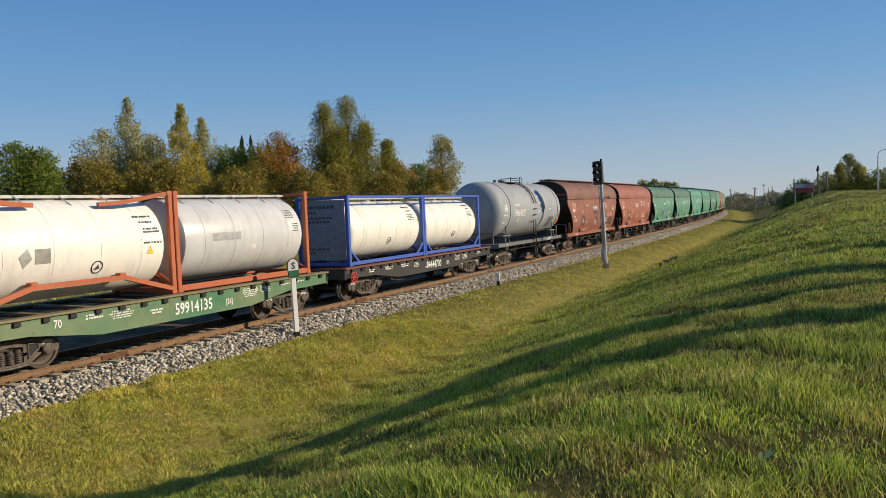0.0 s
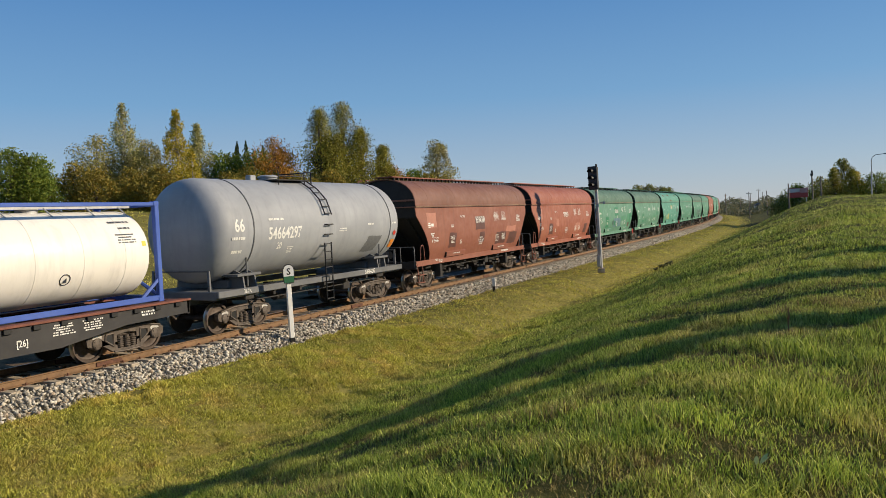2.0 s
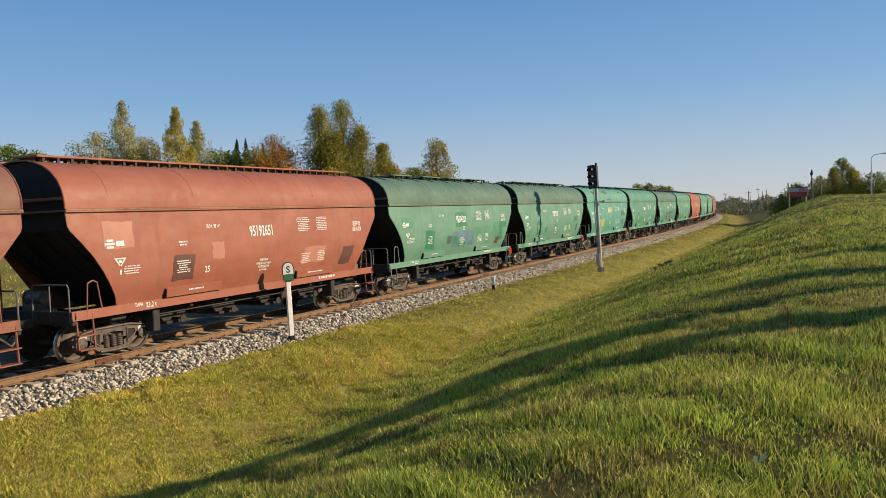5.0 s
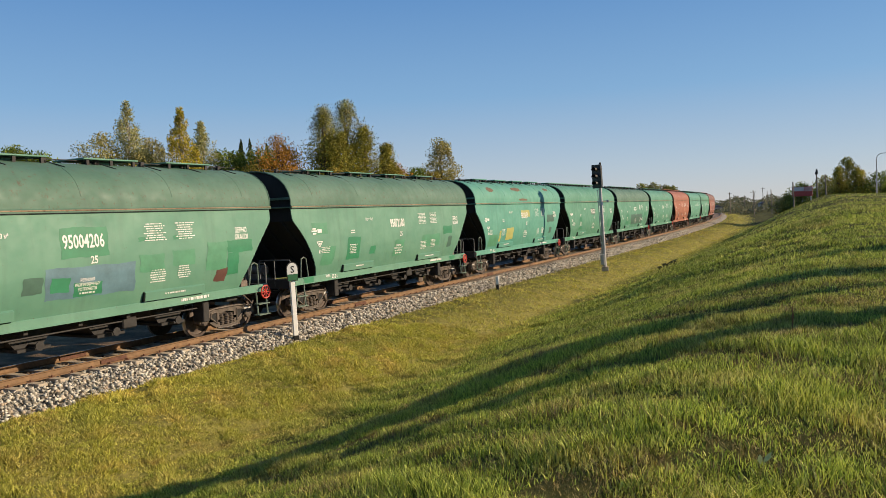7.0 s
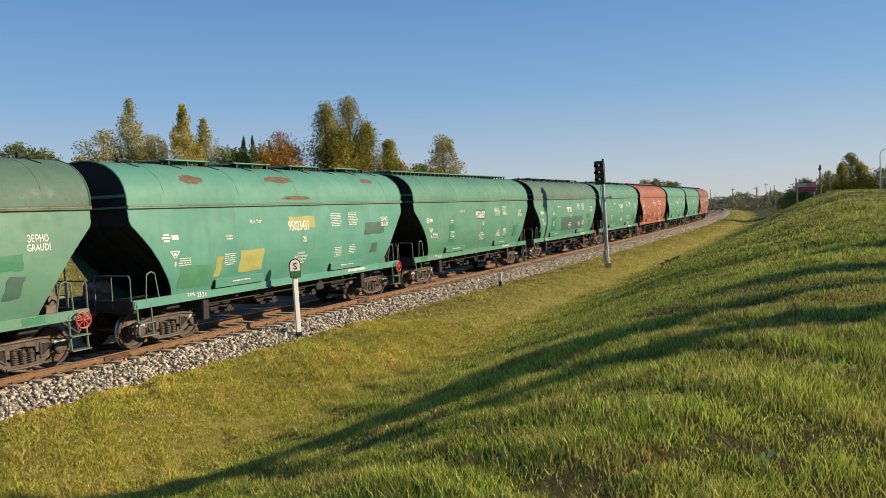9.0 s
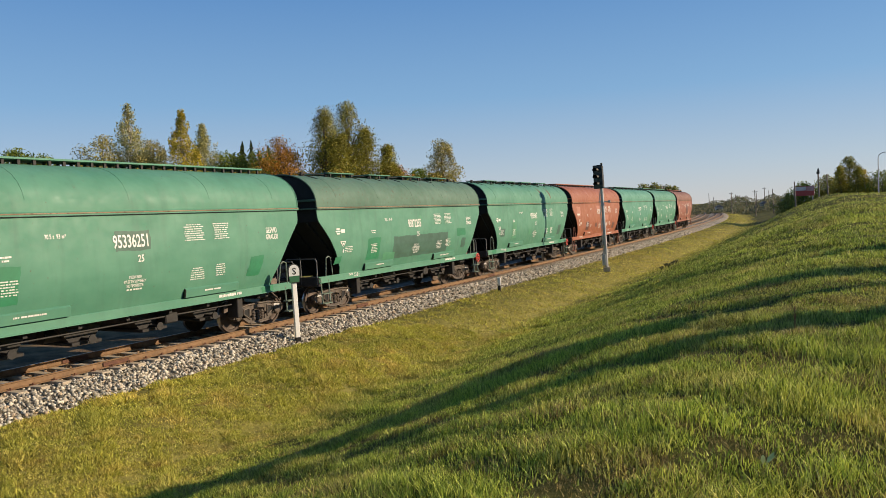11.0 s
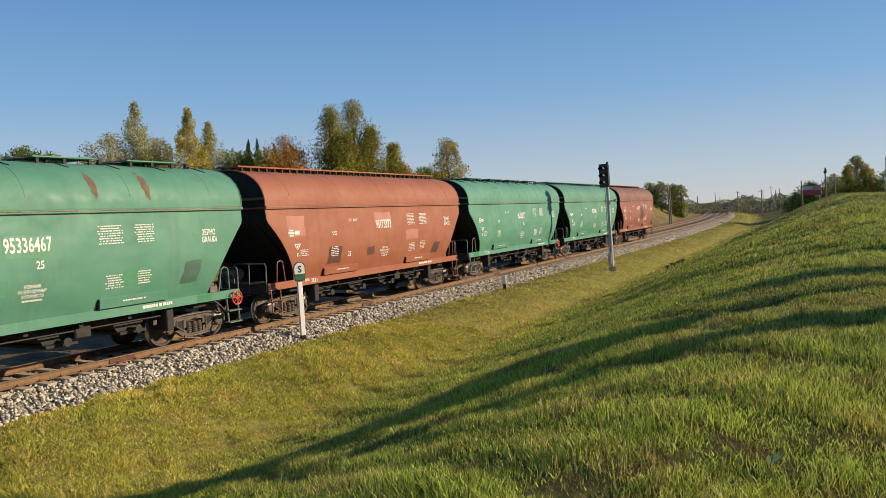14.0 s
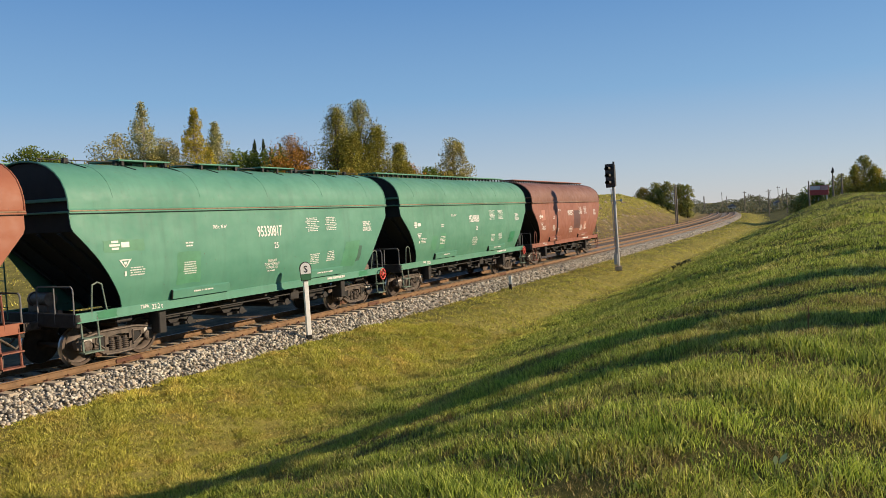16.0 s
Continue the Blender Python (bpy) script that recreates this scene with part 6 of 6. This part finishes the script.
# ---------------------------------------------------------------- grass
def blades(name, label, n, mat, zone, r_lo, r_hi, tall, thick, seed, az=(-9, 63), power=0.0, bendy=0.55, simple=False, gaps=0.3):
    """Upright grass blades of three faces each."""
    rng = np.random.default_rng(seed)
    a = np.radians(rng.uniform(az[0], az[1], n))
    q = rng.uniform(0, 1, n)
    e = power + 1
    r = (r_lo ** e + q * (r_hi ** e - r_lo ** e)) ** (1 / e) if abs(e) > 1e-6 else r_lo * (r_hi / r_lo) ** q
    x, y = -r * np.sin(a), r * np.cos(a)
    u = lateral(x, y)
    tuft = wavy(x, y, 0.21, 8) + 0.8 * wavy(x, y, 0.63, 9) + 0.5 * wavy(x, y, 0.09, 4)
    keep = zone(u, x, y, rng.uniform(0, 1, n)) & (rng.uniform(-1.6, 1.2, n) < tuft + gaps)
    x, y, r = x[keep], y[keep], r[keep]
    n = len(x)
    clump = 0.42 + 0.62 * np.clip(wavy(x, y, 0.31, 5) * 0.7 + wavy(x, y, 1.9, 6) * 0.35 + 0.5, 0, 1.7)
    h = tall * rng.uniform(0.45, 1.25, n) * clump
    grow = np.maximum(1.0, r / 7.0) ** 0.75
    wd = thick * rng.uniform(0.6, 1.3, n) * grow
    h = h * np.minimum(1.5, 1 + 0.02 * r)
    az_ = rng.uniform(0, 2 * np.pi, n)
    side = np.stack([np.cos(az_), np.sin(az_), np.zeros(n)], 1) * wd[:, None]
    b = rng.uniform(0, 2 * np.pi, n)
    lean = np.stack([np.cos(b), np.sin(b), np.zeros(n)], 1) * (h * rng.uniform(0.05, bendy, n))[:, None]
    base = np.stack([x, y, height(x, y) - 0.01], 1)
    up = np.zeros((n, 3))
    up[:, 2] = h
    mid = base + up * 0.55 + lean * 0.35
    tip = base + up * 0.95 + lean
    l0, r0, l1, r1 = base - side, base + side, mid - side * 0.75, mid + side * 0.75
    if simple:
        return tagged(new(name, quads(name, np.stack([l0, r0, tip], 1).reshape(-1, 3), mat, 3)), label, "grass", kind="stuff")
    V = np.stack([l0, r0, r1, l1, tip], 1).reshape(-1, 3)
    me = bpy.data.meshes.new(name)
    me.vertices.add(n * 5)
    me.vertices.foreach_set("co", V.astype(np.float32).ravel())
    k = np.arange(n, dtype=np.int32)[:, None] * 5
    loops = (k + np.array([0, 1, 2, 3, 3, 2, 4], dtype=np.int32)[None]).ravel()
    me.loops.add(n * 7)
    me.loops.foreach_set("vertex_index", loops)
    me.polygons.add(n * 2)
    me.polygons.foreach_set("loop_start", (np.arange(n, dtype=np.int32)[:, None] * 7 + np.array([0, 4], dtype=np.int32)[None]).ravel())
    me.materials.append(mat)
    me.update(calc_edges=True)
    return tagged(new(name, me), label, "grass", kind="stuff")


_FRESH = [(0.03, 0.055, 0.012), (0.20, 0.285, 0.040), (0.46, 0.56, 0.085), (0.74, 0.78, 0.18)]
_STRAW = [(0.09, 0.09, 0.022), (0.35, 0.325, 0.07), (0.61, 0.53, 0.15), (0.82, 0.70, 0.30)]
GRASS = grassy("green_grass_blades", _FRESH, _STRAW, (0.24, 0.16, 0.06), 0.03)
MOWN = grassy("mown_dry_grass_blades", [(0.19, 0.205, 0.036), (0.53, 0.52, 0.085), (0.76, 0.71, 0.17)], [(0.28, 0.225, 0.055), (0.71, 0.55, 0.145), (0.84, 0.68, 0.26)], (0.33, 0.20, 0.075), 0.04)
WITHERED = grassy("withered_weeds", [(0.06, 0.055, 0.022), (0.24, 0.21, 0.07), (0.46, 0.37, 0.14)], [(0.08, 0.06, 0.025), (0.30, 0.22, 0.09), (0.54, 0.40, 0.18)], (0.12, 0.08, 0.035), 0.1)
_on_bank = lambda u, x, y, q: (u > 6.5) & (q < ease((u - 6.3) / 2.0) + 0.08)
blades("bank_grass", "long green grass on the bank", 265000, GRASS, _on_bank, 2.4, 10.5, 0.092, 0.0038, 1, power=-0.1, bendy=0.8, gaps=0.5)
blades("dry_thatch", "flattened brown and straw tufts in the bank grass", 170000, WITHERED, lambda u, x, y, q: (u > 7.5) & ((wavy(x, y, 0.27, 12) + 0.7 * wavy(x, y, 0.8, 13) > 0.62) | (wavy(x, y, 0.21, 8) + 0.8 * wavy(x, y, 0.63, 9) + 0.5 * wavy(x, y, 0.09, 4) < -0.55)), 1.6, 13.0, 0.085, 0.0032, 7, power=0.0, bendy=1.8, simple=True, gaps=4.0)
blades("middle_bank_grass", "green grass along the bank", 480000, GRASS, _on_bank, 9.0, 34.0, 0.075, 0.0044, 2, az=(-9, 58), power=-0.4, bendy=0.9, simple=True, gaps=1.1)
blades("far_bank_grass", "green grass on the far bank", 220000, GRASS, _on_bank, 30.0, 130.0, 0.075, 0.0036, 5, az=(-9, 25), power=-0.5, bendy=0.9, simple=True)
_mown = lambda u, x, y, q: (u > 2.1) & (u < 9.2) & (q < ease((u - 2.0) / 0.5)) & (q < 1.05 - ease((u - 6.6) / 2.4))
blades("mown_grass", "short dry mown grass beside the ballast", 430000, MOWN, _mown, 10.0, 27.0, 0.078, 0.0075, 3, az=(16, 63), power=0.0, bendy=1.4, simple=True, gaps=1.3)
blades("edge_weeds", "brown withered weeds along the toe of the ballast", 70000, WITHERED, lambda u, x, y, q: (u > 2.0) & (u < 2.85) & (wavy(x, y, 0.5, 21) + 0.6 * wavy(x, y, 1.7, 22) > 0.2), 12.0, 60.0, 0.14, 0.005, 9, az=(8, 63), power=-0.2, bendy=1.8, simple=True, gaps=0.6)
blades("far_mown_grass", "short dry grass along the track", 330000, MOWN, _mown, 24.0, 260.0, 0.08, 0.0058, 6, az=(3, 36), power=-0.6, bendy=1.6, simple=True, gaps=1.0)
blades("hill_crest_grass", "yellow-green grass on the hill beyond the cutting", 60000, MOWN, lambda u, x, y, q: u < -12.5, 85.0, 200.0, 0.12, 0.008, 14, az=(9, 24), power=0.0, bendy=1.0, simple=True, gaps=1.0)
blades("hill_grass", "dry yellow-green grass on the hillside behind the line", 80000, MOWN, lambda u, x, y, q: u < -8.0, 30.0, 170.0, 0.13, 0.008, 4, az=(8, 63), power=0.0, bendy=0.9, simple=True, gaps=1.0)


def wild_plant(x, y, stem, wide, count, mats, label, seed):
    """A small plant: bent stalks, each with a pointed leaf."""
    rnd = random.Random(seed)
    w = thing("wild_plant", label, "plant", "wild plants", at=pose(x, y, ground_z(x, y) - 0.02))
    for k in range(count):
        a = rnd.uniform(0, 2 * math.pi)
        d = Vector((math.cos(a), math.sin(a), 0))
        e = Vector((-d.y, d.x, 0))
        h, r = stem * rnd.uniform(0.6, 1.0), wide * rnd.uniform(0.5, 1.0)
        mid, tip = d * r * 0.35 + Vector((0, 0, h * 0.7)), d * r + Vector((0, 0, h))
        sh = Shape().tube([(0, 0, 0), tuple(mid)], 0.003, 4)
        b = 0.16 * r + 0.002
        sh.sheet([[tuple(mid - e * 0.003), tuple(mid + e * 0.003)], [tuple(mid * 0.6 + tip * 0.4 - e * b), tuple(mid * 0.6 + tip * 0.4 + e * b)],
                  [tuple(mid * 0.25 + tip * 0.75 - e * b * 0.8), tuple(mid * 0.25 + tip * 0.75 + e * b * 0.8)], [tuple(tip - e * 0.002), tuple(tip + e * 0.002)]])
        part("leaf", sh, mats[k % len(mats)], w)


_yellowed = plain("yellowed_leaf", (0.62, 0.58, 0.16), 0.6, 0, 0.3, 30)
_greenleaf = plain("broad_green_leaf", (0.22, 0.33, 0.06), 0.6, 0, 0.3, 30)
_drystalk = plain("dry_brown_stalk", (0.20, 0.12, 0.05), 0.8, 0, 0.3, 30)
_darkweed = plain("dark_ditch_weed", (0.075, 0.085, 0.03), 0.8, 0, 0.4, 12)
wild_plant(-0.33, 4.15, 0.15, 0.09, 5, [_yellowed], "small wilting plant with yellowed leaves in the grass", 1)
wild_plant(0.62, 5.2, 0.16, 0.10, 6, [_greenleaf], "small broad-leaved green plant in the grass", 2)
wild_plant(-0.31, 7.9, 0.28, 0.035, 5, [_drystalk], "dry brown weed stalks standing in the grass", 3)
for _k in range(5):
    wild_plant(-9.3 + 0.3 * (_k % 3) - 0.2 * (_k // 3), 47.6 + 0.8 * _k, 0.34, 0.24, 30, [_darkweed], "clump of dark weeds at the foot of the bank", 10 + _k)


def hillside_stones():
    """Pale lumps of stone and clay showing in the cutting's side."""
    rnd = random.Random(31)
    sh = Shape()
    for _ in range(150):
        x, y, _a = rail_at(rnd.uniform(80, 165), -rnd.uniform(10.0, 16.5))
        z, r = ground_z(x, y), rnd.uniform(0.10, 0.34)
        V = [(x + r * rnd.uniform(0.7, 1.4), y, z), (x, y + r * rnd.uniform(0.8, 1.8), z), (x - r * rnd.uniform(0.7, 1.4), y, z),
             (x, y - r * rnd.uniform(0.8, 1.8), z), (x + rnd.uniform(-0.3, 0.3) * r, y, z + r * rnd.uniform(0.5, 0.9)), (x, y, z - r * 0.5)]
        sh.add(V, [(0, 1, 4), (1, 2, 4), (2, 3, 4), (3, 0, 4), (1, 0, 5), (2, 1, 5), (3, 2, 5), (0, 3, 5)])
    ob = part("hillside_stones", sh, plain("pale_clay_stone", (0.46, 0.37, 0.26), 0.9, 0, 0.4, 3), smooth=0)
    tagged(ob, "pale stones and clay lumps in the side of the cutting", "stones", kind="stuff")


hillside_stones()


# ---------------------------------------------------------------- ballast and sleepers
def ballast():
    rng = np.random.default_rng(12)
    n = 38000
    q = rng.uniform(0, 1, n)
    s = 4 + 100 * q ** 1.5
    u = rng.uniform(0.9, 2.45, n) - 0.12 * rng.uniform(0, 1, n)
    inner = rng.uniform(0, 1, n) < 0.36
    u = np.where(inner, rng.uniform(-1.9, 0.72, n), u)
    x, y, a = np.interp(s, _s, _tx), np.interp(s, _s, _ty), np.interp(s, _s, _th)
    X, Y = x + np.cos(a) * u, y + np.sin(a) * u
    top = np.interp(np.abs(u), [0, 1.45, 1.7, 2.5], [-0.265, -0.255, -0.29, -0.60])
    size = rng.uniform(0.028, 0.070, n) * (1 + 0.006 * s)
    dirs = np.array([(1, 0, 0), (0, 1, 0), (-1, 0, 0), (0, -1, 0), (0, 0, 0.8), (0, 0, -0.8)], float)
    V = dirs[None] * size[:, None, None] * rng.uniform(0.42, 1.45, (n, 6, 1))
    th = rng.uniform(0, 2 * np.pi, n)
    c, w = np.cos(th)[:, None], np.sin(th)[:, None]
    tl = rng.uniform(-0.7, 0.7, n)[:, None]
    x1, y1, z1 = V[..., 0] * c - V[..., 1] * w, V[..., 0] * w + V[..., 1] * c, V[..., 2]
    V = np.stack([x1, y1 * np.cos(tl) - z1 * np.sin(tl), y1 * np.sin(tl) + z1 * np.cos(tl)], -1)
    V += np.stack([X, Y, top + rng.uniform(-0.02, 0.03, n)], -1)[:, None]
    f = np.array([(0, 1, 4), (1, 2, 4), (2, 3, 4), (3, 0, 4), (1, 0, 5), (2, 1, 5), (3, 2, 5), (0, 3, 5)], dtype=np.int32)
    me = bpy.data.meshes.new("ballast_stones")
    me.vertices.add(n * 6)
    me.vertices.foreach_set("co", V.astype(np.float32).ravel())
    loops = (np.arange(n, dtype=np.int32)[:, None, None] * 6 + f[None]).ravel()
    me.loops.add(len(loops))
    me.loops.foreach_set("vertex_index", loops)
    me.polygons.add(n * 8)
    me.polygons.foreach_set("loop_start", np.arange(n * 8, dtype=np.int32) * 3)
    m, nt, b = shader("crushed_stone", 0.9, 0, 0.25)
    rnd = nt.nodes.new("ShaderNodeNewGeometry").outputs["Random Per Island"]
    nt.links.new(ramp(nt, rnd, [(0.0, (0.06, 0.055, 0.045)), (0.3, (0.26, 0.24, 0.195)), (0.8, (0.63, 0.585, 0.485)), (1.0, (0.38, 0.285, 0.19))]), b.inputs["Base Color"])
    me.materials.append(m)
    # stones between the rails: oily brown plus under-wagon shade in the colour
    oily, nt, b = shader("oily_brown_shaded_stone", 0.8, 0, 0.25)
    rnd = nt.nodes.new("ShaderNodeNewGeometry").outputs["Random Per Island"]
    nt.links.new(ramp(nt, rnd, [(0.0, (0.03, 0.022, 0.016)), (0.5, (0.13, 0.088, 0.058)), (1.0, (0.30, 0.21, 0.14))]), b.inputs["Base Color"])
    me.materials.append(oily)
    me.polygons.foreach_set("material_index", np.repeat(np.where(inner, 1, 0), 8).astype(np.int32))
    me.update(calc_edges=True)
    part("ballast_stones", me, None, track)["kind"] = "stuff"
    mm, nt, b = shader("ballast_bed", 0.95, 0, 0.2)
    v = node(nt, "TexVoronoi", Scale=16.0)
    nt.links.new(coords(nt, (1, 1, 1), True).outputs[0], v.inputs["Vector"])
    nt.links.new(ramp(nt, v.outputs["Color"], [(0.0, (0.06, 0.052, 0.042)), (0.5, (0.25, 0.22, 0.175)), (1.0, (0.48, 0.43, 0.35))]), b.inputs["Base Color"])
    bump(nt, b, v.outputs["Distance"], 1.0, 0.04)
    part("ballast_bed", sweep([(-3.2, -0.66), (-1.95, -0.30), (-1.4, -0.27), (1.4, -0.27), (1.75, -0.31), (2.45, -0.64)], -30, 420, 2.0), mm, track, "grey crushed-stone ballast bed")


ballast()
_sleeper = Shape().box(-1.35, 1.35, -0.12, 0.12, -0.40, -0.178, 0.02).mesh("sleeper", [CONCRETE])
_clip = Shape().box(-0.11, 0.11, -0.09, 0.09, -0.19, -0.165, 0.01).cyl((0.10, 0, -0.17), (0.10, 0, -0.115), 0.022, n=6).cyl((-0.10, 0, -0.17), (-0.10, 0, -0.115), 0.022, n=6).mesh("rail_clip", [RUSTY])
for k in range(290):
    x, y, a = rail_at(4 + 0.545 * k)
    part("sleeper", _sleeper, None, track, at=pose(x, y, 0, 0, 0, math.degrees(a)))
    if k < 110:
        part("rail_clip", _clip, None, track, at=pose(x + 0.798 * math.cos(a), y + 0.798 * math.sin(a), 0, 0, 0, math.degrees(a)))


# ---------------------------------------------------------------- what moves
def along(t):
    """Metres that the train has gone after t seconds."""
    return 10.4792 * t + 0.0127 * t * t


def wagon_pose(s, half):
    xa, ya, _ = rail_at(s - half)
    xb, yb, _ = rail_at(s + half)
    return Matrix.Translation(((xa + xb) / 2, (ya + yb) / 2, 0)) @ Matrix.Rotation(math.atan2(xa - xb, yb - ya), 4, "Z")


def motions():
    times = [k / 10 for k in range(161)]
    for ob, s, half in WAGONS:
        walk(ob, [(t, wagon_pose(s - along(t), half)) for t in times])
    for ob, i, m in CARGO:
        _, s, half = WAGONS[i]
        walk(ob, [(t, wagon_pose(s - along(t), half) @ m) for t in times])
    frames = [k / 30 for k in range(481)]
    for ob, y in WHEELSETS:
        walk(ob, [(t, Matrix.Translation((0, y, 0.4785)) @ Matrix.Rotation(along(t) / 0.4785, 4, "X")) for t in frames])


motions()
